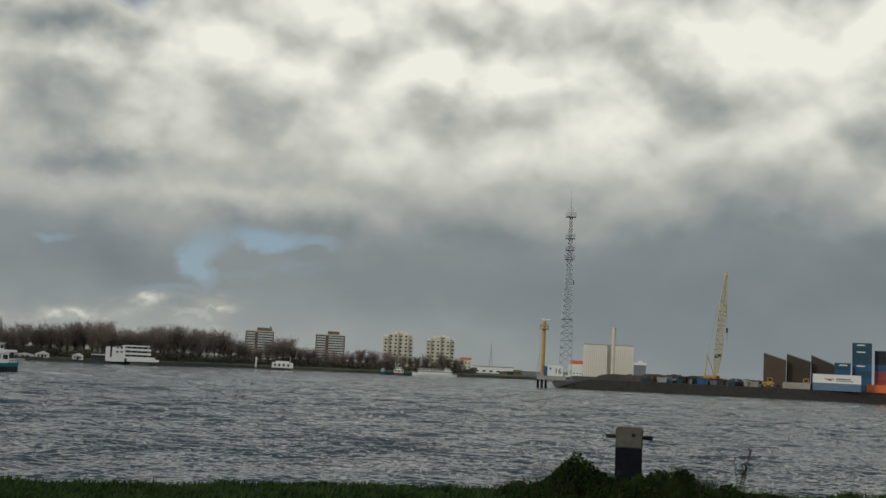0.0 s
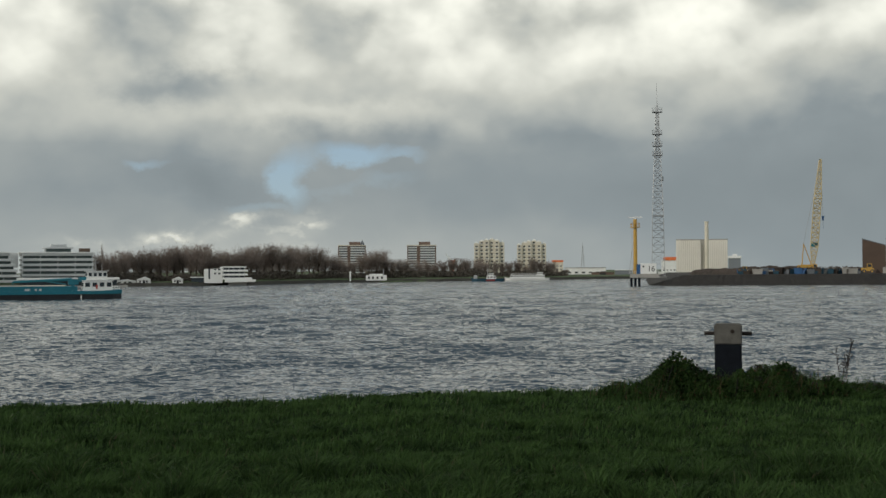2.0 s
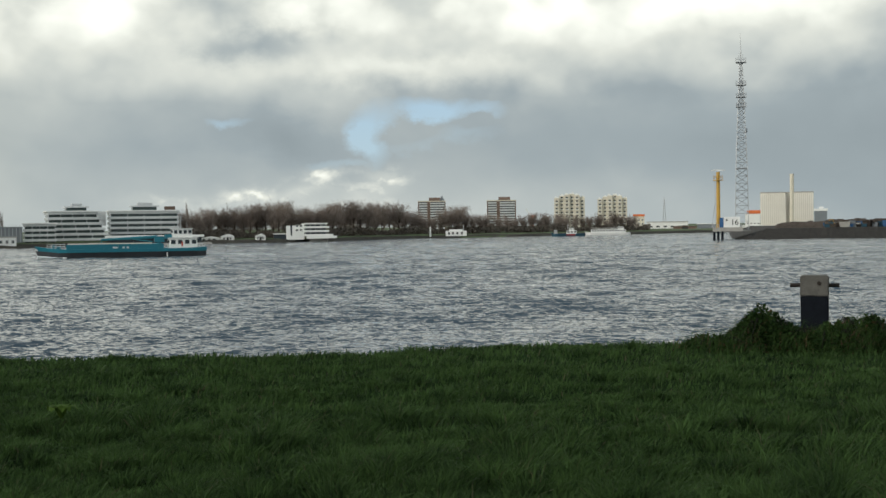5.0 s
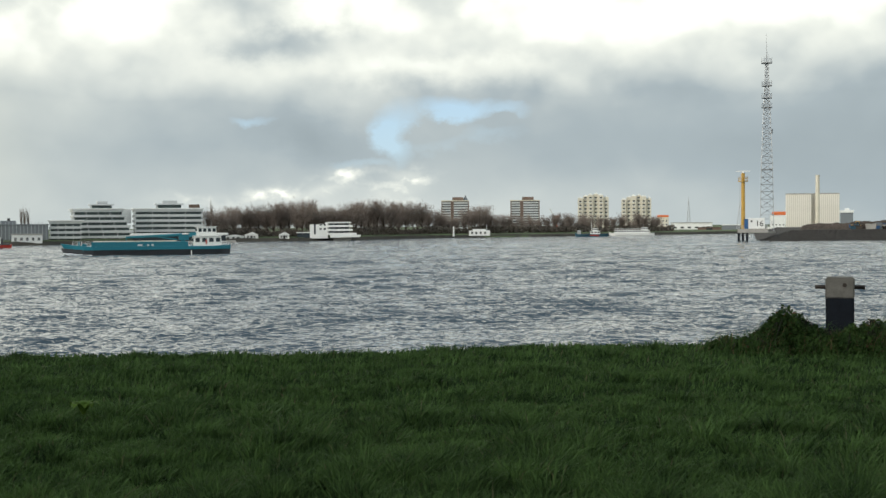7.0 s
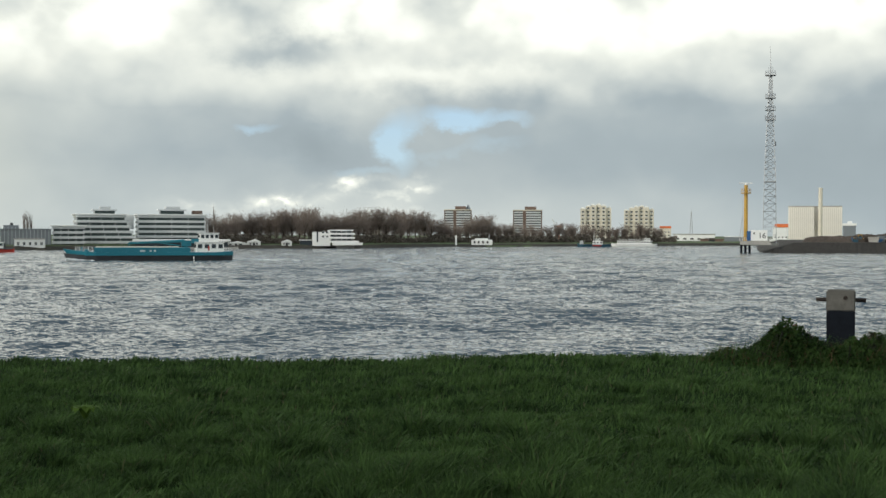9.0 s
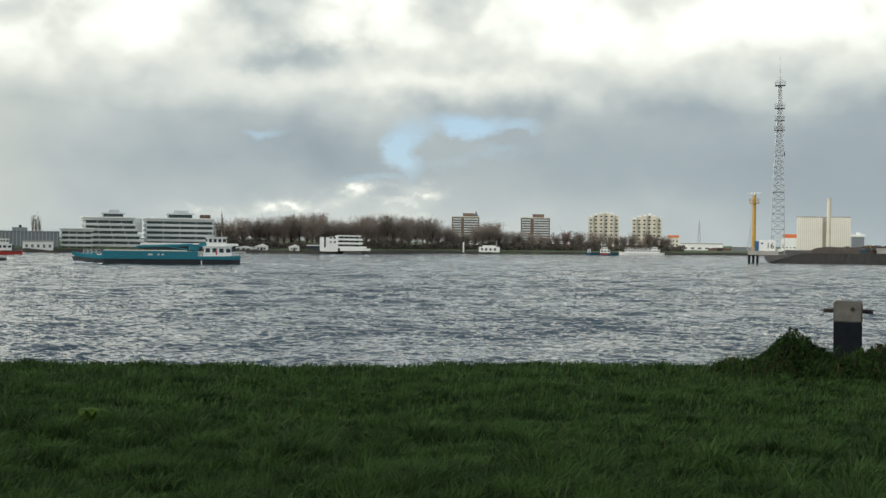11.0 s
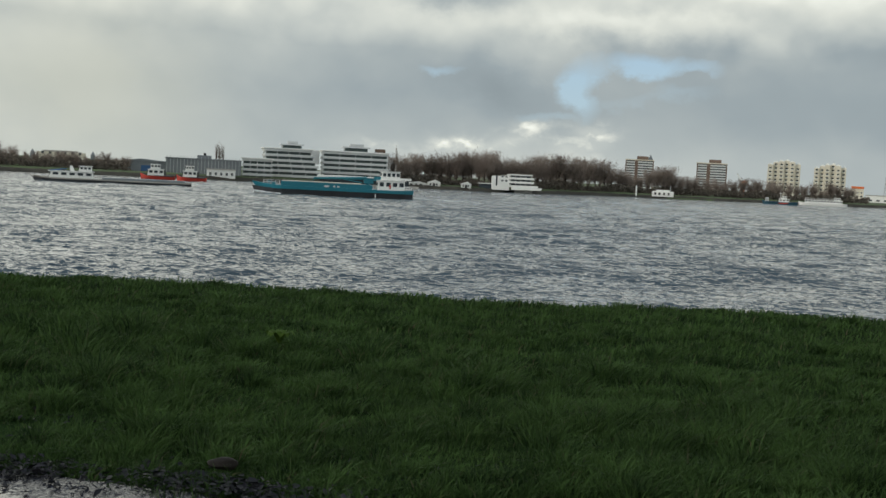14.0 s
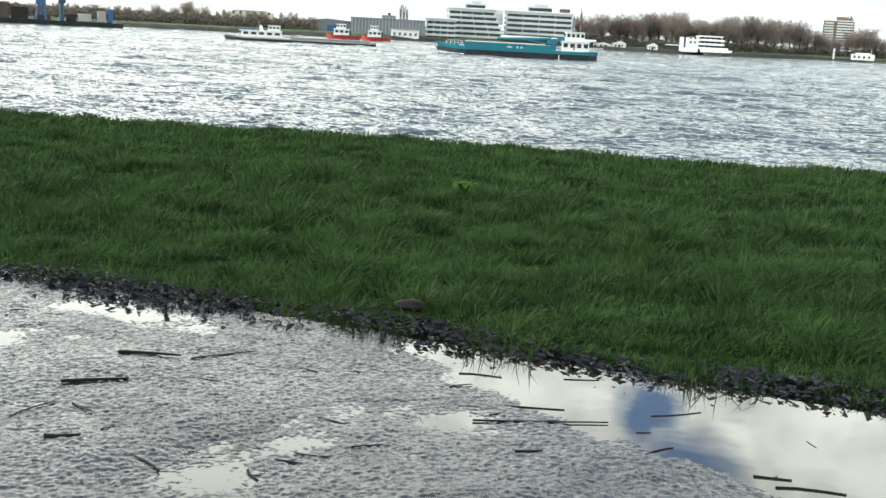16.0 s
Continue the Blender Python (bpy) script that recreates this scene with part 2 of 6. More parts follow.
def still_water():
    m = bpy.data.materials.new("puddle_water")
    m.use_nodes = True
    t = m.node_tree
    b = t.nodes["Principled BSDF"]
    co = t.nodes.new("ShaderNodeTexCoord").outputs["Object"]
    t.links.new(blend(t, grain(t, co, 6, 4), (0.02, 0.02, 0.018, 1), (0.05, 0.045, 0.04, 1)), b.inputs["Base Color"])
    b.inputs["Roughness"].default_value, b.inputs["IOR"].default_value = 0.03, 1.6
    n = t.nodes.new("ShaderNodeBump")
    n.inputs["Strength"].default_value, n.inputs["Distance"].default_value = 0.05, 0.01
    t.links.new(grain(t, co, 5, 2), n.inputs["Height"]), t.links.new(n.outputs[0], b.inputs["Normal"])
    return m


def leafy(name, low, high, dry=None, rough=0.5, through_light=0.25, patch=1.3, dry_share=0.9, sheen=1.1):
    """Blades or leaves: tone from piece to piece and in broad patches, some light passing through."""
    m = bpy.data.materials.new(name)
    m.use_nodes = True
    t = m.node_tree
    b = t.nodes["Principled BSDF"]
    geo = t.nodes.new("ShaderNodeNewGeometry")
    isle = geo.outputs["Random Per Island"]
    spot = grain(t, geo.outputs["Position"], patch, 4, 0.6)
    f = sums(t, "MULTIPLY_ADD", isle, 0.55, sums(t, "MULTIPLY", ramp(t, spot, (0.36, 0.0), (0.66, 1.0)), 0.45))
    col = blend(t, f, low + (1,), high + (1,))
    if dry:
        col = blend(t, ramp(t, sums(t, "FRACT", sums(t, "MULTIPLY", isle, 37.0)), (dry_share, 0.0), (dry_share + 0.03, 1.0)), col, dry + (1,))
    t.links.new(col, b.inputs["Base Color"])
    b.inputs["Roughness"].default_value = rough
    b.inputs["IOR"].default_value = sheen
    tr = t.nodes.new("ShaderNodeBsdfTranslucent")
    t.links.new(col, tr.inputs[0])
    mx = t.nodes.new("ShaderNodeMixShader")
    mx.inputs[0].default_value = through_light
    t.links.new(b.outputs[0], mx.inputs[1]), t.links.new(tr.outputs[0], mx.inputs[2])
    t.links.new(mx.outputs[0], t.nodes["Material Output"].inputs[0])
    return m


M = dict(
    water=river_surface(), asphalt=wet_asphalt(), puddle=still_water(),
    soil=matter("soil", (0.008, 0.009, 0.005), 0.9, vary=0.5, scale=1.5, bump=0.6, fine=40, second=(0.012, 0.026, 0.008), ior=1.05),
    rubble=matter("dark_rubble", (0.019, 0.016, 0.013), 0.95, vary=0.5, scale=0.2, bump=0.6, fine=1.5),
    pebble=matter("wet_stone", (0.014, 0.012, 0.011), 0.6, ior=1.2, vary=0.4, scale=20, bump=0.4, fine=120),
    stone_bank=matter("stone_bank", (0.05, 0.047, 0.04), 0.95, ior=1.2, vary=0.45, scale=0.15, bump=0.6, fine=1.2),
    grass=leafy("grass", (0.004, 0.012, 0.005), (0.066, 0.122, 0.036), (0.09, 0.08, 0.05), dry_share=0.975, rough=0.55, patch=3.0, through_light=0.3, sheen=1.12),
    bramble=leafy("bramble_leaf", (0.006, 0.017, 0.006), (0.034, 0.062, 0.016), (0.05, 0.03, 0.018), patch=3.0, dry_share=0.95),
    shoot=leafy("bank_shoots", (0.012, 0.028, 0.01), (0.055, 0.1, 0.03), (0.09, 0.055, 0.035), patch=6.0, dry_share=0.88),
    far_grass=matter("far_grass", (0.05, 0.075, 0.025), 0.95, vary=0.4, scale=0.05, bump=0.3, fine=0.8),
    white=matter("white_paint", (0.74, 0.75, 0.74), 0.5, vary=0.08, scale=0.2, bump=0.05, fine=2.0),
    # a greyer copy of the white: the offices' shade is put into this colour
    panel=matter("shade_toned_panel", (0.5, 0.52, 0.53), 0.45, vary=0.1, scale=0.15, bump=0.05, fine=2.0),
    ribbed=matter("warm_white_cladding", (0.8, 0.77, 0.71), 0.6, vary=0.1, scale=0.1, bump=0.1, fine=1.5),
    cladding=matter("pale_cladding", (0.68, 0.65, 0.59), 0.6, vary=0.1, scale=0.1, bump=0.1, fine=1.5),
    foam=matter("foam", (0.75, 0.78, 0.8), 0.8, vary=0.15, scale=2.0, bump=0.3, fine=6),
    cream=matter("cream_render", (0.6, 0.56, 0.47), 0.8, vary=0.15, scale=0.1, bump=0.1, fine=1.5),
    concrete=matter("concrete", (0.33, 0.32, 0.3), 0.85, vary=0.3, scale=0.3, bump=0.3, fine=4),
    grey_metal=matter("grey_cladding", (0.16, 0.18, 0.2), 0.55, vary=0.15, scale=0.1, bump=0.15, fine=2),
    brick=matter("red_brown_brick", (0.15, 0.105, 0.085), 0.85, vary=0.25, scale=0.2, bump=0.3, fine=4),
    brown=matter("brown_cladding", (0.085, 0.057, 0.042), 0.7, vary=0.25, scale=0.2, bump=0.2, fine=3),
    brown_dark=matter("dark_brown_cladding", (0.05, 0.036, 0.03), 0.7, vary=0.25, scale=0.2, bump=0.2, fine=3),
    navy=matter("navy_paint", (0.015, 0.06, 0.095), 0.5, vary=0.3, scale=0.3, bump=0.1, fine=3),
    # office_glass: greenish panes, tint lifted to stand for mirrored sky
    glass=pane("window_glass"), office_glass=pane("green_sky_toned_glass", (0.045, 0.065, 0.065)), dark=matter("dark_gap", (0.02, 0.022, 0.025), 0.6, vary=0.3),
    teal=matter("teal_paint", (0.01, 0.145, 0.2), 0.45, vary=0.18, scale=0.3, bump=0.1, fine=4),
    pale_blue=matter("weathered_blue", (0.12, 0.2, 0.3), 0.6, vary=0.3, scale=0.4, bump=0.1, fine=3),
    hull=matter("black_hull", (0.04, 0.044, 0.05), 0.5, vary=0.4, scale=0.4, bump=0.1, fine=4),
    red=matter("red_paint", (0.42, 0.045, 0.03), 0.5, vary=0.2, scale=0.4, bump=0.1, fine=4),
    orange=matter("orange_paint_and_sunlight", (0.65, 0.16, 0.05), 0.5, vary=0.2, scale=0.3, bump=0.1, fine=4),
    yellow=matter("yellow_paint", (0.45, 0.27, 0.05), 0.5, vary=0.2, scale=0.4, bump=0.1, fine=4),
    boom=matter("faded_yellow_steel", (0.5, 0.42, 0.25), 0.6, vary=0.25, scale=0.3, bump=0.1, fine=4),
    blue=matter("blue_paint", (0.025, 0.09, 0.22), 0.5, vary=0.25, scale=0.3, bump=0.1, fine=3),
    steel=matter("galvanised_steel", (0.42, 0.43, 0.44), 0.5, 0.5, vary=0.2, scale=0.5, bump=0.05, fine=5),
    rust=matter("rusty_iron", (0.024, 0.018, 0.015), 0.75, 0.3, vary=0.4, scale=8, bump=0.4, fine=60),
    scrap=matter("scrap_metal", (0.07, 0.055, 0.045), 0.8, 0.2, vary=0.6, scale=0.4, bump=0.5, fine=2),
    pile_top=matter("weathered_wood", (0.1, 0.097, 0.09), 0.9, ior=1.2, vary=0.35, scale=9, bump=0.6, fine=70),
    pile_dark=matter("tarred_wood", (0.007, 0.009, 0.013), 0.7, ior=1.15, vary=0.4, scale=10, bump=0.5, fine=60),
    bark=matter("bark", (0.06, 0.045, 0.035), 0.9, vary=0.35, scale=1.0, bump=0.5, fine=12),
    twig=matter("wet_twig", (0.008, 0.007, 0.006), 0.5, ior=1.2, vary=0.5, scale=20, bump=0.5, fine=200),
    litter=leafy("wet_leaf", (0.005, 0.006, 0.009), (0.015, 0.015, 0.021), (0.03, 0.028, 0.036), rough=0.6, through_light=0.05, dry_share=0.93, sheen=1.25),
    pale_leaf=leafy("pale_leaf", (0.04, 0.08, 0.015), (0.07, 0.11, 0.02)),
    # far twigs and shrubs: browns paled, with distance haze put into the colour
    bare=leafy("hazed_bare_twigs", (0.15, 0.125, 0.112), (0.34, 0.285, 0.25), rough=0.9, through_light=0.35, patch=0.05),
    evergreen=leafy("hazed_bare_shrub", (0.085, 0.075, 0.066), (0.19, 0.165, 0.14), rough=0.9, through_light=0.3, patch=0.05),
)


# ---- building helpers ----
def spot(az, d, z=WATER_Z):
    """A place at a heading to the right of the y axis, in degrees, and a distance."""
    return pose(d * math.sin(radians(az)), d * math.cos(radians(az)), z, 0, 0, -az)


def rise(d, el):
    return EYE_Z + d * math.tan(radians(el))


def mesh_of(name, verts, faces):
    me = bpy.data.meshes.new(name)
    me.from_pydata(verts, [], faces)
    me.update()
    return me


def box(bm, x0, x1, y0, y1, z0, z1, m=None):
    v = [bm.verts.new((m @ Vector(c)) if m else c) for c in
         ((x0, y0, z0), (x1, y0, z0), (x1, y1, z0), (x0, y1, z0), (x0, y0, z1), (x1, y0, z1), (x1, y1, z1), (x0, y1, z1))]
    for f in ((3, 2, 1, 0), (4, 5, 6, 7), (0, 1, 5, 4), (1, 2, 6, 5), (2, 3, 7, 6), (3, 0, 4, 7)):
        bm.faces.new([v[i] for i in f])


def rod(bm, a, b, r0, r1=None, n=6):
    """A tapered bar from a to b."""
    a, b = Vector(a), Vector(b)
    r1 = r0 if r1 is None else r1
    q = (b - a).to_track_quat("Z", "Y")
    ring = [[bm.verts.new(p + q @ Vector((r * math.cos(k * math.tau / n), r * math.sin(k * math.tau / n), 0))) for k in range(n)] for p, r in ((a, r0), (b, r1))]
    for k in range(n):
        bm.faces.new((ring[0][k], ring[0][(k + 1) % n], ring[1][(k + 1) % n], ring[1][k]))
    bm.faces.new(ring[0][::-1]), bm.faces.new(ring[1])


def prism(bm, outline, y0, y1):
    """An outline in x and z, drawn from y0 to y1."""
    a = [bm.verts.new((x, y0, z)) for x, z in outline]
    b = [bm.verts.new((x, y1, z)) for x, z in outline]
    bm.faces.new(a), bm.faces.new(b[::-1])
    for k in range(len(a)):
        j = (k + 1) % len(a)
        bm.faces.new((a[j], a[k], b[k], b[j]))
    bmesh.ops.recalc_face_normals(bm, faces=bm.faces[:])


def thing(name, m, label, category, group="", kind=""):
    ob = new(name)
    ob.matrix_world = m
    ob.empty_display_size = 0.3
    return tagged(ob, label, category, group, kind)


def part(name, bm, material, parent, label="", at=None):
    if isinstance(bm, bmesh.types.BMesh):
        me = bpy.data.meshes.new(name)
        bm.to_mesh(me)
        bm.free()
    else:
        me = bm
    if not me.materials:
        me.materials.append(material)
    ob = new(name, me)
    ob.parent = parent
    if at is not None:
        ob.matrix_basis = at
    return tagged(ob, label)


def block(name, dims, material, parent, label="", bevel=0.0, at=None):
    bm = bmesh.new()
    box(bm, *dims)
    if bevel:
        bmesh.ops.bevel(bm, geom=bm.edges[:], offset=bevel, segments=1, affect="EDGES")
    return part(name, bm, material, parent, label, at)


def solo(name, me, material, label, category, kind="", group=""):
    if isinstance(me, bmesh.types.BMesh):
        bm, me = me, bpy.data.meshes.new(name)
        bm.to_mesh(me)
        bm.free()
    me.materials.append(material)
    return tagged(new(name, me), label, category, group, kind)


def lattice_noise(x, y, scale, seed):
    """Smooth value noise from 0 to 1 over arrays."""
    rng = np.random.default_rng(seed)
    g = rng.random((64, 64))
    u, v = np.asarray(x) * scale + 1000.0, np.asarray(y) * scale + 1000.0
    i, j = np.floor(u).astype(int), np.floor(v).astype(int)
    a, b = u - i, v - j
    a, b = a * a * (3 - 2 * a), b * b * (3 - 2 * b)
    g00, g10, g01, g11 = g[i % 64, j % 64], g[(i + 1) % 64, j % 64], g[i % 64, (j + 1) % 64], g[(i + 1) % 64, (j + 1) % 64]
    return (g00 * (1 - a) + g10 * a) * (1 - b) + (g01 * (1 - a) + g11 * a) * b


def sheet(name, X, Y, Z, smooth=True):
    """A quad mesh from three arrays of the same rows and columns."""
    r, c = X.shape
    me = bpy.data.meshes.new(name)
    me.vertices.add(r * c)
    me.vertices.foreach_set("co", np.stack([X, Y, Z], -1).astype(np.float32).ravel())
    k = np.arange(r * c).reshape(r, c)
    q = np.stack([k[:-1, :-1], k[:-1, 1:], k[1:, 1:], k[1:, :-1]], -1).reshape(-1)
    me.loops.add(len(q))
    me.loops.foreach_set("vertex_index", q.astype(np.int32))
    me.polygons.add(len(q) // 4)
    me.polygons.foreach_set("loop_start", np.arange(0, len(q), 4, dtype=np.int32))
    me.polygons.foreach_set("use_smooth", np.full(len(q) // 4, smooth))
    me.update(calc_edges=True)
    return me


def slivers(name, verts, per, tris):
    """Many small pieces of `per` corners each, joined into one mesh; tris: the corners of one piece's triangles."""
    n = len(verts) // per
    me = bpy.data.meshes.new(name)
    me.vertices.add(len(verts))
    me.vertices.foreach_set("co", verts.astype(np.float32).ravel())
    t = np.array(tris)
    idx = (np.arange(n)[:, None, None] * per + t[None]).reshape(-1)
    me.loops.add(len(idx))
    me.loops.foreach_set("vertex_index", idx.astype(np.int32))
    me.polygons.add(len(idx) // 3)
    me.polygons.foreach_set("loop_start", np.arange(0, len(idx), 3, dtype=np.int32))
    me.update(calc_edges=True)
    return me


# ---- the river ----
def river():
    r = 1.0 / np.linspace(1 / 52.0, 1 / 900.0, 860)
    r = np.concatenate([[22.0, 30.0, 40.0, 47.0], r, [1500.0, 2500.0, 4800.0]])
    a = np.radians(np.concatenate([[-100, -80, -60], np.linspace(-46, 28, 850), [45, 65, 100]]))
    R, A = np.meshgrid(r, a, indexing="ij")
    X, Y = R * np.sin(A), R * np.cos(A)
    Z = np.full_like(X, WATER_Z)
    rng = np.random.default_rng(4)
    fade = np.clip((190.0 - R) / 110.0, 0.0, 1.0) + 0.04
    for k in range(54):
        length = 0.5 * 10 ** (rng.random() ** 1.3 * 0.8)
        way = radians(-20 + rng.normal() * 42)
        kx, ky = math.sin(way) * math.tau / length, math.cos(way) * math.tau / length
        ph = X * kx + Y * ky + rng.random() * math.tau + 1.6 * lattice_noise(X, Y, 0.11, 20 + k)
        Z += 0.0037 * length ** 0.95 * (np.exp(0.9 * np.cos(ph)) - 1.2) * fade * (0.35 + 1.2 * lattice_noise(X, Y, 0.04, 90 + k % 5))
    # longer wind waves, felt most out in the stream
    for k in range(16):
        length = 2.6 * 10 ** (rng.random() * 0.5)
        way = radians(-15 + rng.normal() * 26)
        ph = (X * math.sin(way) + Y * math.cos(way)) * math.tau / length + rng.random() * math.tau + 2.2 * lattice_noise(X, Y, 0.06, 140 + k)
        Z += 0.0075 * length * (np.exp(0.8 * np.cos(ph)) - 1.17) * np.clip(R / 140.0, 0.3, 1.0) * np.clip((720.0 - R) / 300.0, 0.0, 1.0) * (0.3 + 1.2 * lattice_noise(X, Y, 0.03, 160 + k))
    return sheet("river", X, Y, Z)


solo("water", river(), M["water"], "choppy grey river water glinting under the clouds", "water", "structure")


# ---- the near bank ----
def rim(x):
    return 10.55 + 0.2 * np.clip(x, -40, 25) + 0.12 * np.sin(x * 0.9) + 0.06 * np.sin(x * 2.3 + 1)


def ground_z(x, y):
    over = np.clip(y - rim(x), 0, 14)
    z = 0.05 * (lattice_noise(x, y, 0.9, 1) - 0.4) + 0.03 * lattice_noise(x, y, 2.7, 2)
    z = z * np.clip((y - 3.55) * 1.5, 0, 1) - 0.03
    return z - 0.46 * np.maximum(over - 0.9, 0) - 0.04 * over


def axis(*runs):
    return np.concatenate([np.linspace(a, b, n, endpoint=False) for a, b, n in runs])


gx = axis((-4500, -300, 6), (-300, -30, 12), (-30, -12, 40), (-12, 8, 240), (8, 30, 40), (30, 300, 12), (300, 4501, 7))
gy = axis((-4500, -100, 6), (-100, -4, 10), (-4, 3.3, 12), (3.3, 13, 150), (13, 25, 24))
GX, GY = np.meshgrid(gx, gy)
solo("ground", sheet("ground", GX, GY, ground_z(GX, GY)), M["soil"], "damp dark soil of the river bank", "ground", "structure")


def asphalt_z(x, y):
    z = 0.006 + 0.010 * (lattice_noise(x, y, 2.1, 5) - 0.5) + 0.006 * (lattice_noise(x, y, 6.5, 6) - 0.5) + 0.003 * (lattice_noise(x, y, 19.0, 7) - 0.5)
    z += 0.0036 * (lattice_noise(x * 0.83 + y * 0.56, y * 0.83 - x * 0.56, 104.0, 8) - 0.5) + 0.0039 * (lattice_noise(x * 0.6 - y * 0.8, y * 0.6 + x * 0.8, 163.0, 10) - 0.5)
    s = ((x + 1.45) * 0.6 + (y - 3.4)) / 1.17
    z -= 0.018 * np.clip(s / 0.3 + 0.3, 0, 1) * np.clip((x + 2.2) / 0.9, 0, 1) * np.clip((2.1 - x) / 0.7, 0, 1) * np.clip((y - 2.35) / 0.35, 0, 1)
    for px, py, rx, ry, dz in ((-1.55, 2.47, 0.24, 0.3, 0.0095), (-1.68, 2.2, 0.2, 0.2, 0.005), (-2.7, 3.45, 0.4, 0.14, 0.008), (-2.1, 2.48, 0.18, 0.1, 0.009), (-3.1, 2.8, 0.4, 0.3, 0.008), (-1.25, 2.95, 0.25, 0.12, 0.006), (-2.3, 3.1, 0.35, 0.08, 0.005)):
        z -= dz * np.exp(-((x - px) / rx) ** 2 - ((y - py) / ry) ** 2)
    return z


ax = axis((-30, -6, 20), (-6, -4, 30), (-4, 0.8, 820), (0.8, 4, 100), (4, 30.1, 20))
ay = axis((-2.5, 1.2, 12), (1.2, 1.9, 40), (1.9, 3.7, 310))
AX, AY = np.meshgrid(ax, ay)
solo("path", sheet("path", AX, AY, asphalt_z(AX, AY)), M["asphalt"], "wet worn asphalt path with water in its hollows", "path", "structure")
PX, PY = np.meshgrid(axis((-6, 4.1, 30)), axis((1.3, 3.9, 12)))
solo("puddle", sheet("puddle", PX, PY, np.full_like(PX, -0.0008)), M["puddle"], "still rainwater standing in hollows of the asphalt", "puddle", "structure")


def blades(n, x, y, height, width, seed, lean=1.2, wind=(0.15, 0.05), floor=ground_z, push=None):
    """Grass blades of five corners, bent by the wind."""
    rng = np.random.default_rng(seed)
    th = rng.random(n) * math.tau
    h = height * (0.6 + 0.8 * rng.random(n))
    side = np.stack([np.cos(th), np.sin(th), np.zeros(n)], 1) * (width * (0.7 + 0.6 * rng.random(n)))[:, None]
    ph = rng.random(n) * math.tau
    out = lean * rng.random(n) ** 1.3
    bend = np.stack([np.cos(ph) * out + wind[0], np.sin(ph) * out + wind[1], np.zeros(n)], 1) * h[:, None]
    if push is not None:
        bend[:, :2] += push * h[:, None] * 0.9
    root = np.stack([x, y, floor(x, y) - 0.01], 1)
    up = np.stack([np.zeros(n), np.zeros(n), h], 1)
    mid = root + up * 0.55 + bend * 0.3
    tip = root + up * (1 - 0.25 * out[:, None]) + bend
    return np.stack([root - side, root + side, mid - side * 0.8, mid + side * 0.8, tip], 1).reshape(-1, 3)


BLADE = [(0, 1, 3), (0, 3, 2), (2, 3, 4)]


def lawn():
    """Tussocks whose blades fan out from their middles, over shorter grass that fills the rest."""
    rng = np.random.default_rng(11)
    n = 2300
    d = 3.7 / (1 - rng.random(n) * (1 - 3.7 / 15.0))
    a = np.radians(-52 + rng.random(n) * 82)
    cx, cy = d * np.sin(a), d * np.cos(a)
    size = (0.35 + 0.65 * rng.random(n) ** 1.5) * (0.45 + 0.9 * lattice_noise(cx, cy, 1.3, 33)) * np.where(cy > 7.2, 0.45, 1.0)
    some = lattice_noise(cx, cy, 2.2, 37) + 0.35 * rng.random(n) > 0.42
    cx, cy, d, size = cx[some], cy[some], d[some], size[some]
    n, per = len(cx), 120
    which = np.repeat(np.arange(n), per)
    off = rng.normal(size=(n * per, 2)) * (0.042 * (0.5 + size[which]))[:, None] * np.clip(d[which] / 6.0, 0.8, 1.6)[:, None]
    tx, ty = cx[which] + off[:, 0], cy[which] + off[:, 1]
    th = 0.025 + 0.115 * size[which]
    push = 1.3 * off / (0.05 + np.linalg.norm(off, axis=1))[:, None]
    m = 250000
    d2 = 3.6 / (1 - rng.random(m) * (1 - 3.6 / 15.0))
    a2 = np.radians(-52 + rng.random(m) * 82)
    fx, fy = d2 * np.sin(a2), d2 * np.cos(a2)
    fh = 0.022 + 0.045 * lattice_noise(fx, fy, 4.0, 36) + 0.012 * np.clip((fy - 6.5) / 2.0, 0, 1)
    x, y, h = np.concatenate([tx, fx]), np.concatenate([ty, fy]), np.concatenate([th, fh])
    push = np.concatenate([push, np.zeros((m, 2))])
    start = 3.74 + 0.22 * (lattice_noise(x, x * 0, 2.4, 34) - 0.4) + 0.12 * (lattice_noise(x, y, 9.0, 35) - 0.5)
    keep = (y > start) & (y < rim(x) + 1.6)
    x, y, h, push, start = x[keep], y[keep], h[keep], push[keep], start[keep]
    h = h * np.clip(0.5 + (y - start) * 0.35, 0.5, 1.0)
    dist = np.hypot(x, y)
    return slivers("grass", blades(len(x), x, y, h, 0.0034 * np.clip(dist / 6.0, 0.8, 2.1), 12, push=push), 5, BLADE)


solo("grass", lawn(), M["grass"], "tufty green grass bent by the wind on the bank", "grass", "stuff")


# ---- far shore ----
SHORE = [(-100, 520), (-60, 440), (-42, 425), (-36, 425), (-28, 440), (-22, 462), (-16, 500), (-12, 505), (-9, 530), (-6, 580), (0, 625), (5, 680), (9, 740), (14, 800), (30, 850), (100, 900)]


def shore_d(az):
    return float(np.interp(az, [a for a, _ in SHORE], [d for _, d in SHORE]))


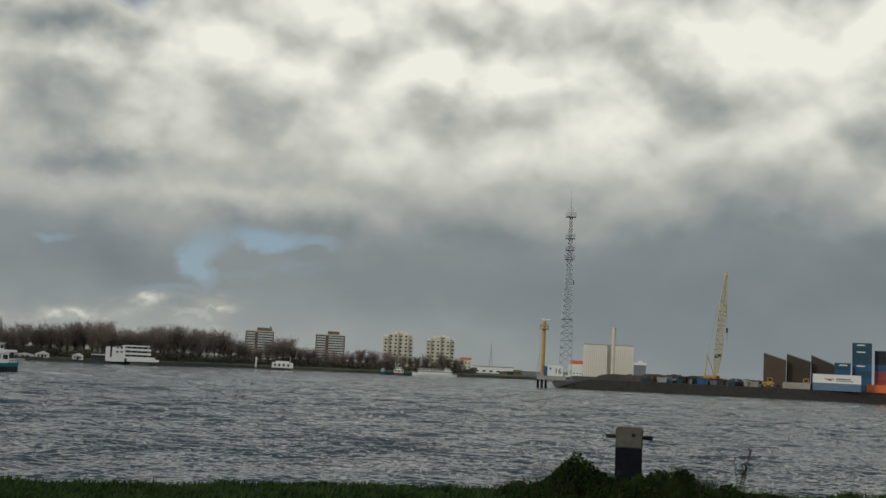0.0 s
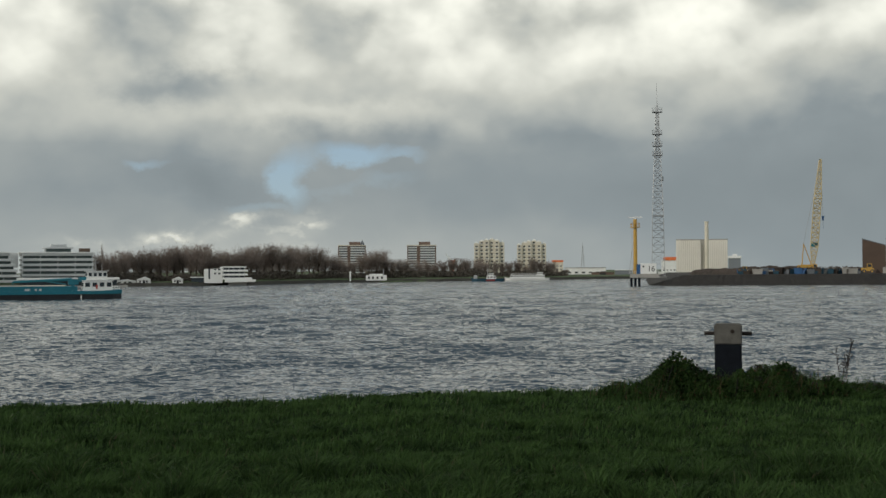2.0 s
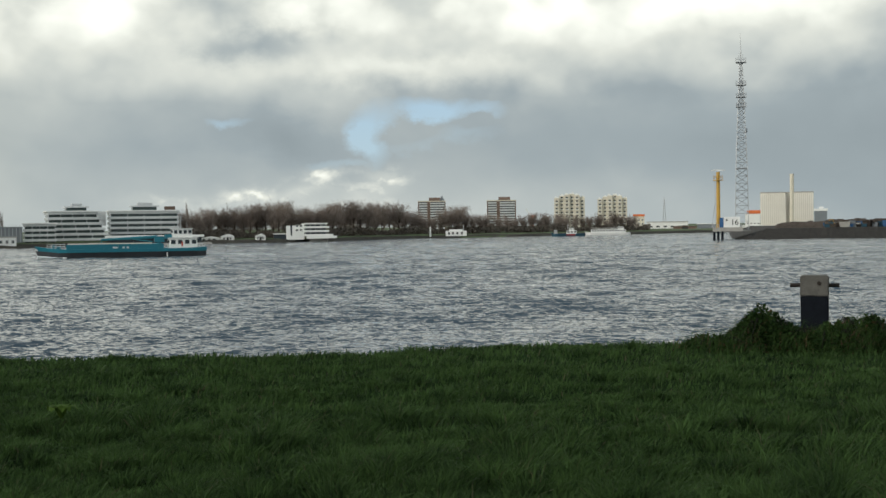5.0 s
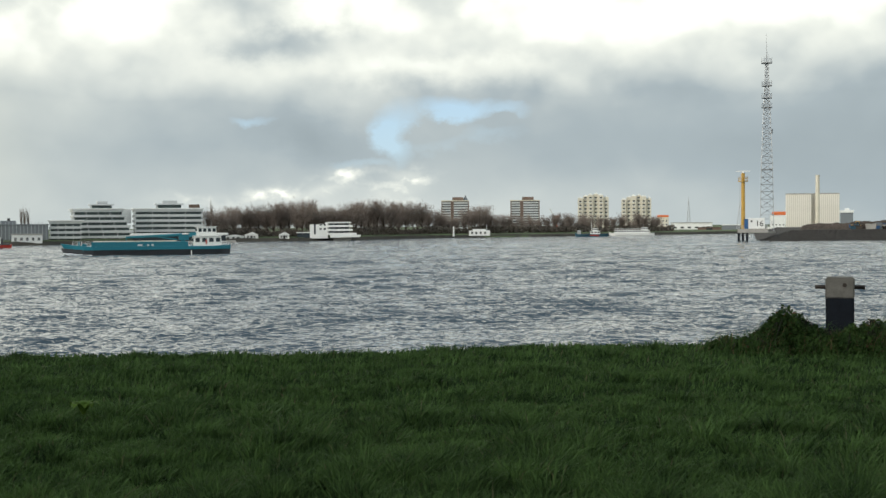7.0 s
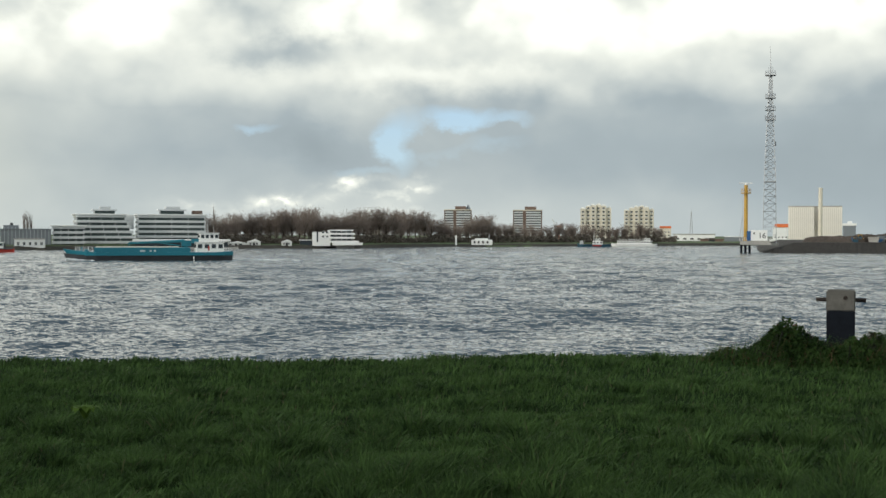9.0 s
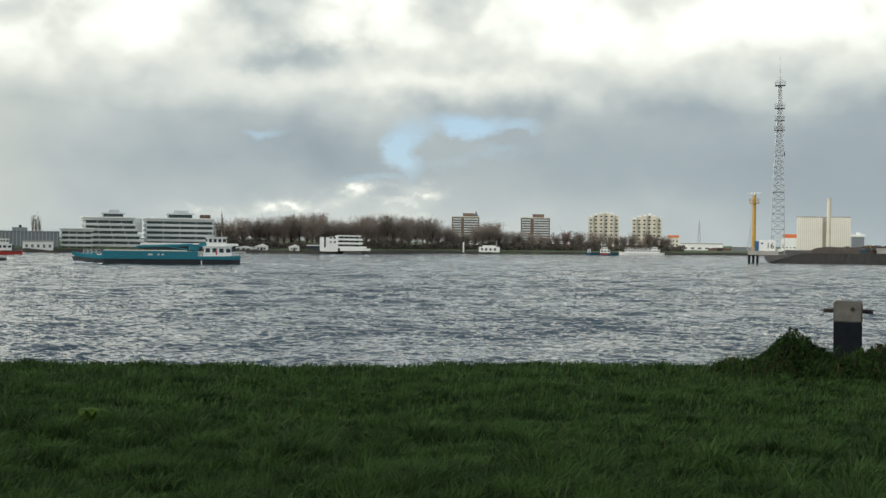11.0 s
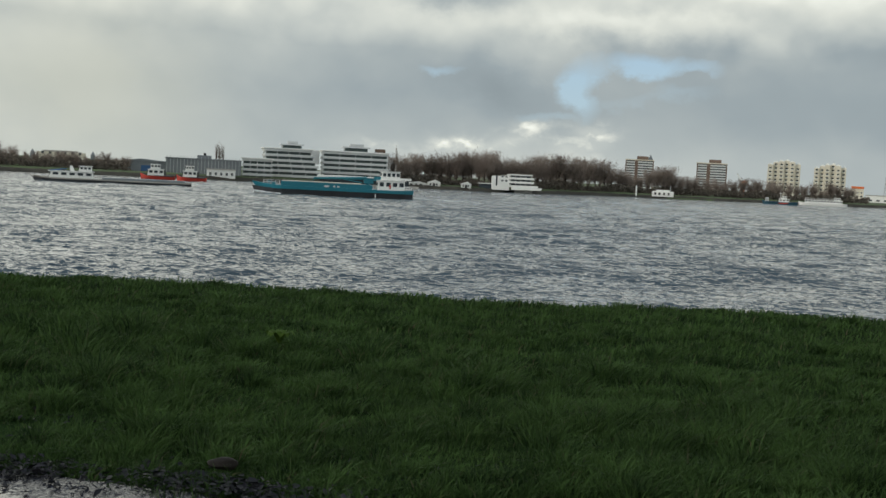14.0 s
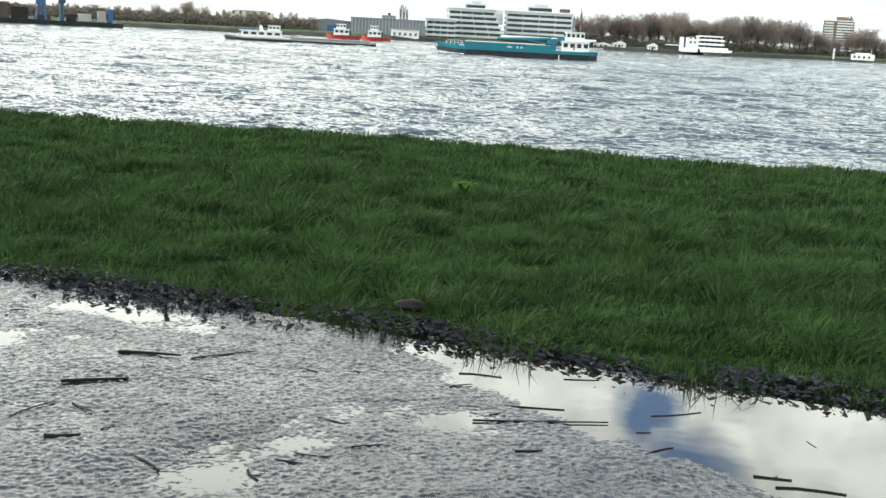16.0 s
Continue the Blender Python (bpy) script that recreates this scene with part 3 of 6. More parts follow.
def far_land():
    a = np.concatenate([np.linspace(-100, -50, 20, endpoint=False), np.linspace(-50, 35, 260, endpoint=False), np.linspace(35, 100, 20)])
    base = np.array([shore_d(v) for v in a]) + 4 * (lattice_noise(a, a * 0, 0.8, 3) - 0.5)
    steps = [(0, -5.4), (1.5, -4.4), (5, -3.6), (9, -3.2), (30, -3.0), (120, -2.8), (900, -2.5), (3600, -2.5)]
    D = np.stack([base + s for s, _ in steps])
    A = np.radians(np.tile(a, (len(steps), 1)))
    Z = np.tile(np.array([z for _, z in steps])[:, None], (1, len(a))) + 0.35 * (lattice_noise(D * 0.2, A * 400, 1.0, 9) - 0.5)
    return sheet("far_shore", D * np.sin(A), D * np.cos(A), Z)


solo("ground_far_shore", far_land(), M["far_grass"], "low grassy far shore behind a stone edge", "shore", "structure")


def stone_edge():
    a = np.linspace(-60, 14, 300)
    base = np.array([shore_d(v) for v in a]) - 0.8
    D = np.stack([base - 1.5, base + 1.2, base + 3.4])
    A = np.radians(np.tile(a, (3, 1)))
    Z = np.tile(np.array([-5.6, -4.2, -3.55])[:, None], (1, len(a))) + 0.3 * (np.random.default_rng(3).random(D.shape) - 0.5)
    return sheet("quay_far_shore", D * np.sin(A), D * np.cos(A), Z, False)


solo("quay_far_shore", stone_edge(), M["stone_bank"], "dark stone revetment along the far waterline", "revetment", "structure")
SHARED = {}


def once(key, make):
    if key not in SHARED:
        SHARED[key] = make()
    return SHARED[key]


def cube_mesh(key, w, d, h, bevel=0.0):
    def make():
        bm = bmesh.new()
        box(bm, -w / 2, w / 2, 0, d, 0, h)
        if bevel:
            bmesh.ops.bevel(bm, geom=bm.edges[:], offset=bevel, segments=1, affect="EDGES")
        me = bpy.data.meshes.new(key)
        bm.to_mesh(me)
        bm.free()
        return me
    return once((key, w, d, h), make)


def windows_on(parent, xs, zs, w, h, y, name="window", frame_mat="white", sill=True):
    """A pane in a frame for each place on a front that faces -y."""
    def make():
        bm = bmesh.new()
        t = min(w, h) * 0.1
        box(bm, -w / 2, w / 2, -0.12, 0.05, 0, t), box(bm, -w / 2, w / 2, -0.12, 0.05, h - t, h)
        box(bm, -w / 2, -w / 2 + t, -0.12, 0.05, t, h - t), box(bm, w / 2 - t, w / 2, -0.12, 0.05, t, h - t)
        box(bm, -t / 3, t / 3, -0.1, 0.05, t, h - t)
        me = bpy.data.meshes.new("window_frame")
        bm.to_mesh(me)
        bm.free()
        return me
    fr = once(("frame", w, h), make)
    gl = cube_mesh("pane", round(w * 0.96, 3), 0.06, round(h * 0.96, 3))
    for x in xs:
        for z in zs:
            f = part(name, fr, M[frame_mat], parent, at=pose(x, y, z))
            part("pane", gl, M["glass"], f, at=pose(0, -0.05, h * 0.02))


def office_block(name, az0, az1, d, base, top, floors, label, depth=22, step=0.0, pent=None, turn=0.0):
    """White storeys that jut out over recessed bands of glass."""
    az = (az0 + az1) / 2
    w = d * math.tan(radians(az1 - az0))
    ob = thing(name, spot(az, d, base) @ pose(0, 0, 0, 0, 0, turn), label, "office building", "white riverside offices")
    h = (top - base) / floors
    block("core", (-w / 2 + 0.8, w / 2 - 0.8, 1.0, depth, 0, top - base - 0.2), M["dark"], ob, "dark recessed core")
    for k in range(floors):
        z, ext = k * h, step * max(0, floors - 1 - k)
        x1 = w / 2 + ext
        # white bands, with their shade carried by the greyer panel colour
        block("spandrel", (-w / 2, x1, -0.5, depth + 0.5, z + h * 0.52, z + h), M["panel"], ob, "white band between storeys, greyed for shade", 0.05)
        block("window_band", (-w / 2 + 0.4, x1 - 0.4, 0.3, depth - 0.3, z + 0.02, z + h * 0.52 - 0.01), M["office_glass"], ob, "band of green-tinted glass")
        n = max(4, int((x1 + w / 2) / 6.5))
        mull = cube_mesh("mullion", 0.22, 0.2, round(h * 0.5, 3))
        for i in range(n + 1):
            part("mullion", mull, M["panel"], ob, at=pose(-w / 2 + 0.5 + (x1 + w / 2 - 1.0) * i / n, 0.12, z + 0.02))
    block("roof", (-w / 2 - 0.6, w / 2 + 0.6, -1.0, depth + 1, top - base, top - base + 0.5), M["white"], ob, "thin white roof slab", 0.05)
    if pent:
        a, b, hh = pent
        block("penthouse", (w * a, w * b, depth * 0.3, depth * 0.8, top - base + 0.52, top - base + hh - 0.6), M["office_glass"], ob, "glazed set-back top storey", 0.1)
        block("penthouse_roof", (w * a - 0.9, w * b + 0.9, depth * 0.25, depth * 0.85, top - base + hh - 0.59, top - base + hh), M["panel"], ob, "thin pale roof slab", 0.05)
        block("duct", (w * a + 2, w * b - 1.5, depth * 0.35, depth * 0.6, top - base + hh + 0.02, top - base + hh + 1.2), M["panel"], ob, "pale roof plant", 0.2)
    return ob


D1 = 475
right_block = office_block("office_building", -19.6, -16.45, D1 + 25, rise(D1 + 25, -0.56), rise(D1 + 25, 0.86), 6, "white six-storey office with dark glass bands beside the water", pent=(-0.15, 0.2, 2.6), turn=4)
right_top = rise(D1 + 25, 0.86) - rise(D1 + 25, -0.56) + 0.51
left_block = office_block("office_building", -22.35, -20.1, D1 + 15, rise(D1 + 15, -0.6), rise(D1 + 15, 0.86), 6, "white six-storey office stepping down towards its neighbour", step=0.95, pent=(-0.1, 0.3, 2.4), turn=4)
block("plant_box", (9.0, 13.0, 6, 12, right_top, right_top + 1.6), M["brown"], right_block, "brown plant box on the roof", 0.1)
block("stair_tower", (9.4, 13.8, 12, 20, 7.0, 12.8), M["white"], left_block, "blank white stair tower")
office_block("office_building", -23.4, -21.95, D1 - 6, rise(D1 - 6, -0.6), rise(D1 - 6, 0.32), 4, "lower white four-storey office with black window bands", depth=16)
ob = thing("quay_pavilion", spot(-16.6, D1 + 6, -4.2), "long low white pavilion with a flat roof", "pavilion")
block("wall", (-26, 10, 0, 8, 0, 2.2), M["glass"], ob, "dark glass front")
block("roof", (-27, 11, -1.5, 9, 2.22, 3.1), M["white"], ob, "white flat roof", 0.05)
block("plinth", (-30, 14, -3, 10, -0.8, -0.01), M["concrete"], ob, "concrete plinth at the water")

ob = thing("warehouse", spot(-25.1, D1 - 8, -4.0), "wide grey metal warehouse with a flat roof", "warehouse")
block("wall", (-15, 13.6, 0, 24, 0, rise(D1, 0.16) + 4.0), M["grey_metal"], ob, "grey ribbed cladding")
block("roof", (-15.3, 13.9, -0.3, 24.3, rise(D1, 0.16) + 4.02, rise(D1, 0.2) + 4.0), M["grey_metal"], ob, "roof edge")
block("lift_house", (-3.2, 2.2, 4, 12, rise(D1, 0.2) + 4.02, rise(D1, 0.36) + 4.0), M["grey_metal"], ob, "raised roof house")
block("vent", (-0.8, 0.2, 6, 7, rise(D1, 0.36) + 4.02, rise(D1, 0.47) + 4.0), M["dark"], ob, "dark roof vent")
rib = cube_mesh("rib", 0.18, 0.1, 6.5)
for k in range(22):
    part("rib", rib, M["steel"], ob, at=pose(-14.5 + k * 1.3, -0.11, 1.0))
ob = thing("warehouse", spot(-27.8, D1 - 4, -4.0), "small dark blue-grey shed beside the warehouse", "shed")
block("wall", (-8, 7, 0, 14, 0, 4.6), M["grey_metal"], ob)
bm = bmesh.new()
prism(bm, [(-8.4, 4.62), (7.4, 4.62), (7.4, 5.0), (-2, 5.7), (-8.4, 5.0)], -0.4, 14.4)
part("roof", bm, M["grey_metal"], ob, "low pitched roof")
block("door", (-2, 2, -0.08, 0, 0, 3.2), M["blue"], ob, "blue sliding door")
ob = thing("low_house", spot(-24.35, D1 - 20, -4.2), "low white building with small dark windows", "building")
block("wall", (-5.4, 5.2, 0, 8, 0, 3.1), M["white"], ob)
block("roof", (-5.7, 5.5, -0.3, 8.3, 3.12, 3.45), M["concrete"], ob, "flat grey roof")
windows_on(ob, [-4 + 2 * k for k in range(5)], [0.9], 1.0, 1.3, -0.02)


def stepped_restaurant():
    d = 512
    ob = thing("riverside_restaurant", spot(-10.35, d, -4.0), "white three-storey riverside building with open decks over the water", "building")
    w = d * math.tan(radians(2.15))
    h = rise(d, 0.1) + 4.0
    block("tower", (-w / 2, -w * 0.1, 0, 10, 0, h), M["white"], ob, "white blank block", 0.05)
    for k in range(3):
        block("deck", (-w * 0.1 + 0.01, w / 2 * (0.82 if k else 1.0) + 0.8, -1.2, 9, 1.5 + k * h * 0.28, 2.3 + k * h * 0.28), M["white"], ob, "white deck edge", 0.04)
        block("window_band", (-w * 0.1 + 0.02, w / 2 * 0.78, 0.4, 8, 2.31 + k * h * 0.28, 2.31 + (k + 1) * h * 0.28 - 0.83), M["glass"], ob, "dark glass behind the deck")
        post = cube_mesh("post", 0.16, 0.16, round(h * 0.28 - 0.85, 3))
        for i in range(5):
            part("post", post, M["white"], ob, at=pose(-w * 0.08 + i * w * 0.115, -0.9, 2.305 + k * h * 0.28))
    block("roof", (-w * 0.1 + 0.01, w / 2 * 0.84, -0.6, 9.3, 2.3 + 0.84 * h - 0.8, 2.3 + 0.84 * h - 0.3), M["white"], ob, "flat white roof")
    block("stair_house", (-w * 0.16, -w * 0.02, 3, 7, h + 0.01, h + 0.9), M["white"], ob, "stair head on the roof")
    windows_on(ob, [-w * 0.26, -w * 0.17], [3.6, 5.4], 1.1, 1.0, -0.02)
    block("stair_window", (-w * 0.405, -w * 0.37, -0.05, 0.2, 1.8, 6.4), M["glass"], ob, "tall dark stair window")
    bm = bmesh.new()
    prism(bm, [(-1, 1.45), (w / 2 + 2.6, 1.45), (w / 2 + 2.2, 0.5), (-1, 0.3)], -1.6, 6)
    part("terrace", bm, M["white"], ob, "pale terrace slab over the water")
    block("footing", (0.5, w / 2 - 1.5, 0.5, 6, -0.9, 0.28), M["concrete"], ob, "concrete footing")
    block("side_wing", (-w * 0.78, -w / 2 - 0.01, 1, 8, 0, 2.4), M["glass"], ob, "low glazed wing")
    block("wing_roof", (-w * 0.8, -w / 2 - 0.01, 0.5, 8.5, 2.41, 2.7), M["white"], ob, "white flat roof of the wing")


stepped_restaurant()


def gable_house(az, d, w, h, label, base=-4.0):
    ob = thing("boat_house", spot(az, d, base), label, "house", "small white houses on the shore")
    block("wall", (-w / 2, w / 2, 0, 6, 0, h * 0.6), M["white"], ob)
    bm = bmesh.new()
    prism(bm, [(-w / 2 - 0.3, h * 0.6 + 0.01), (w / 2 + 0.3, h * 0.6 + 0.01), (w * 0.1, h)], -0.4, 6.4)
    part("roof", bm, M["white"], ob, "pale pitched roof")
    windows_on(ob, [-w * 0.25, w * 0.22], [h * 0.2], w * 0.14, h * 0.28, -0.02, frame_mat="concrete")
    block("door", (-0.4, 0.5, -0.06, 0, 0, h * 0.5), M["dark"], ob, "dark door")


gable_house(-12.65, 506, 4.4, 2.9, "small white gabled house at the waterline")
gable_house(-14.2, 505, 5.6, 3.0, "white boat house with a pale roof")
gable_house(-15.05, 505, 9.0, 2.0, "long low white boat shed")
ob = thing("ferry_pavilion", spot(-3.25, 588, -4.0), "low white pavilion with dark openings on the shore", "pavilion")
block("wall", (-5.2, 5.2, 0, 5, 0, 2.6), M["white"], ob, "", 0.05)
block("roof", (-3.4, 3.2, 0.5, 4.5, 2.62, 3.3), M["white"], ob, "upper deck")
windows_on(ob, [-3.6, -1.6, 0.6, 2.8], [0.8], 1.0, 1.2, -0.02, frame_mat="concrete")
bm = bmesh.new()
rod(bm, (3.6, 1.5, 2.4), (3.6, 1.5, 5.6), 0.2, 0.15)
part("flue", bm, M["steel"], ob, "thin flue")
ob = thing("beacon", spot(-4.5, 585, -4.2), "white harbour beacon on a post", "beacon")
bm = bmesh.new()
rod(bm, (0, 0, 0), (0, 0, 4.0), 0.45, 0.35, 10)
part("post", bm, M["white"], ob)
bm = bmesh.new()
rod(bm, (0, 0, 4.0), (0, 0, 4.3), 0.7, 0.7, 10), rod(bm, (0, 0, 4.3), (0, 0, 5.1), 0.3, 0.2, 8)
part("lantern", bm, M["white"], ob, "white lantern")


def brick_tower(az0, az1, d, el, label):
    """A slab of flats: pale balcony bays between red-brown piers."""
    base, w = -3.0, d * math.tan(radians(az1 - az0))
    h = rise(d, el) - base
    ob = thing("apartment_tower", spot((az0 + az1) / 2, d, base), label, "apartment building", "brick flats behind the trees")
    fl = 12
    fh = h / fl
    block("wall", (-w / 2, w / 2, 1.2, 14, 0, h), M["brick"], ob, "red-brown brick wall")
    for x0, x1 in ((-0.5, -0.47), (-0.16, -0.06), (0.47, 0.5)):
        block("pier", (w * x0, w * x1, 0, 1.19, 0, h), M["brick"], ob, "brick pier")
    for x0, x1 in ((-0.465, -0.165), (-0.055, 0.465)):
        for k in range(fl):
            b = block("balcony", (w * x0, w * x1, 0.1, 1.18, k * fh + 0.02, k * fh + fh * 0.6), M["panel"], ob, "pale balcony front")
            block("pane", (w * x0 + 0.3, w * x1 - 0.3, 1.05, 1.17, k * fh + fh * 0.63, k * fh + fh * 0.96), M["glass"], b)
    block("roof", (-w / 2 - 0.2, w / 2 + 0.2, -0.2, 14.2, h + 0.01, h + 0.7), M["cream"], ob, "pale roof edge")
    block("lift_house", (-w * 0.1, w * 0.3, 4, 10, h + 0.72, h + 3.2), M["brick"], ob, "brick lift house")
    return ob


first = brick_tower(-5.08, -3.75, 900, 1.17, "brick apartment tower with pale balconies behind bare trees")
bm = bmesh.new()
box(bm, 6.2, 9.4, 5, 8, 0, 0.1)
rod(bm, (7.8, 6.5, 0.1), (7.8, 6.5, 4.2), 2.0, 0.1, 4)
part("roof_turret", bm, M["grey_metal"], first, "small pointed grey turret", at=pose(0, 0, rise(900, 1.17) + 3.72))
brick_tower(-1.75, -0.35, 900, 1.16, "brick apartment tower with white balcony bays and lift house")


def cream_tower(az0, az1, d, el, label):
    """A tower of flats with staggered bays and a stepped roofline."""
    base, w = -3.0, d * math.tan(radians(az1 - az0))
    h = rise(d, el) - base
    ob = thing("apartment_tower", spot((az0 + az1) / 2, d, base), label, "apartment building", "cream flats behind the trees")
    bays = 6
    drops = (3.4, 1.6, 0.6, 0, 1.0, 2.6)
    bw = w / bays
    for i in range(bays):
        x0, y0, top = -w / 2 + i * bw, (i % 2) * 1.6, h - drops[i]
        bay = block("bay", (x0 + 0.02, x0 + bw - 0.02, y0, 15, 0, top), M["cream"], ob, "cream rendered bay")
        n = int(top / 3.1)
        pn = cube_mesh("window", round(bw * 0.42, 3), 0.14, 1.2)
        sl = cube_mesh("balcony", round(bw * 0.7, 3), 0.5, 0.35)
        for k in range(n):
            part("window", pn, M["glass"], bay, at=pose(x0 + bw * 0.5, y0 - 0.08, 1.2 + k * 3.1))
            part("balcony", sl, M["white"], bay, at=pose(x0 + bw * 0.5, y0 - 0.55, 0.75 + k * 3.1))
        bm = bmesh.new()
        prism(bm, [(x0 + 0.1, top + 0.01), (x0 + bw - 0.1, top + 0.01), (x0 + bw * 0.5 + (0.5 if i % 2 else -0.5), top + 1.5)], y0 + 1, 12)
        part("roof", bm, M["white"], ob, "pale stepped roof")
    return ob


cream_tower(1.48, 2.95, 1000, 1.46, "cream apartment tower with a stepped roofline")
cream_tower(3.55, 4.96, 1000, 1.38, "cream apartment tower with staggered bays")

def far_flats(az, d, w, el, label):
    """A plain slab of flats seen over the trees, with rows of windows."""
    h = rise(d, el) + 3.0
    ob = thing("apartment_block", spot(az, d, -3.0), label, "apartment building", "distant flats")
    block("wall", (-w / 2, w / 2, 0, 10, 0, h), M["cream"], ob)
    block("roof", (-w / 2 - 0.3, w / 2 + 0.3, -0.3, 10.3, h + 0.01, h + 0.5), M["concrete"], ob)
    n = max(2, int(w / 3.2))
    windows_on(ob, [-w / 2 + w * (k + 0.5) / n for k in range(n)], [h - 2.6 - 3.0 * k for k in range(3)], 1.7, 1.5, -0.02)


far_flats(-11.05, 820, 11.0, 0.56, "distant pale flats in a gap between bare trees")
far_flats(-8.35, 900, 7.0, 0.75, "narrow pale tower behind bare trees")
# low works further up the river
ob = thing("shed", spot(7.0, 860, -3.0), "long white flat-roofed shed lit by the sun", "shed")
block("wall", (-17, 12, 0, 16, 0, rise(860, 0.04) + 3), M["white"], ob)
block("roof", (-17.4, 12.4, -0.4, 16.4, rise(860, 0.04) + 3.01, rise(860, 0.07) + 3), M["concrete"], ob, "roof edge")
windows_on(ob, [-14, -9, -4, 1, 6], [1.0], 2.4, 1.2, -0.02, frame_mat="concrete")
ob = thing("shed", spot(7.65, 800, -3.0), "low brown brick shed on the quay", "shed")
block("wall", (-7.5, 7.5, 0, 10, 0, rise(800, -0.2) + 3), M["brick"], ob)
block("roof", (-7.8, 7.8, -0.3, 10.3, rise(800, -0.2) + 3.01, rise(800, -0.16) + 3), M["brown"], ob)
block("door", (-2, 2, -0.06, 0, 0, 2.4), M["dark"], ob, "dark door")
ob = thing("shed", spot(8.65, 820, -3.0), "low grey-green quay shed", "shed")
block("wall", (-6, 6, 0, 9, 0, 3.0), M["grey_metal"], ob)
block("roof", (-6.3, 6.3, -0.3, 9.3, 3.01, 3.5), M["white"], ob)
ob = thing("apartment_tower", spot(5.5, 1000, -3.0), "distant low block with orange sunlight coloured onto its roof", "building")
block("wall", (-4.6, 4.6, 0, 10, 0, rise(1000, 0.33) + 3), M["cream"], ob)
# the roof edge's orange is warm sunlight put into its colour
block("roof", (-4.8, 4.8, -0.2, 10.2, rise(1000, 0.33) + 3.01, rise(1000, 0.43) + 3), M["orange"], ob, "roof edge coloured orange for the sunlight on it")
windows_on(ob, [-3, 0, 3], [3, 6], 1.6, 1.5, -0.02)
ob = thing("radio_mast", spot(6.7, 1000, -3.0), "thin grey lattice mast far off", "mast")
bm = bmesh.new()
for s in (-1, 1):
    rod(bm, (s * 1.5, 0, 0), (s * 0.15, 0, rise(1000, 1.1) + 3), 0.28, 0.18, 4)
for k in range(9):
    z = 2 + k * 2.2
    q = 1.5 - 1.35 * z / 23
    rod(bm, (-q, 0, z), (q, 0, z + 1.8), 0.12, 0.12, 4)
part("frame", bm, M["steel"], ob)
bm = bmesh.new()
rod(bm, (0, 0, rise(1000, 1.1) + 2.9), (0, 0, rise(1000, 1.28) + 3), 0.12, 0.06, 4)
part("aerial", bm, M["steel"], ob)
ob = thing("harbour_crane", spot(-0.6 + 1.05, 950, -3.0), "small distant orange and white harbour crane", "crane")
bm = bmesh.new()
rod(bm, (0, 0, 0), (0, 0, 9), 1.2, 0.9, 6), box(bm, -1.6, 2.4, -1, 1, 9, 11.5)
part("cab", bm, M["orange"], ob, "orange cab")
bm = bmesh.new()
rod(bm, (-1, 0, 10.5), (-5.5, 0, 17), 0.6, 0.35, 4)
part("jib", bm, M["white"], ob, "white jib")

# clock-towered hall behind the trees upstream
ob = thing("town_hall", spot(-31.6, 700, -3.0), "pale distant hall between dark trees", "building")
block("wall", (-13, 13, 0, 14, 0, rise(700, 0.17) + 3), M["cream"], ob)
block("roof", (-10, 9, 2, 12, rise(700, 0.17) + 3.01, rise(700, 0.25) + 3), M["concrete"], ob)
windows_on(ob, [-10 + 4 * k for k in range(6)], [2.0, 5.0], 1.5, 1.6, -0.02, frame_mat="concrete")
for x in (-15.5, 17):
    bm = bmesh.new()
    rod(bm, (x, 4, 0), (x, 4, rise(700, 0.1) + 3), 1.3, 1.2, 6), rod(bm, (x, 4, rise(700, 0.1) + 3), (x, 4, rise(700, 0.28) + 3), 1.3, 0.1, 6)
    part("turret", bm, M["grey_metal"], ob, "dark pointed turret")


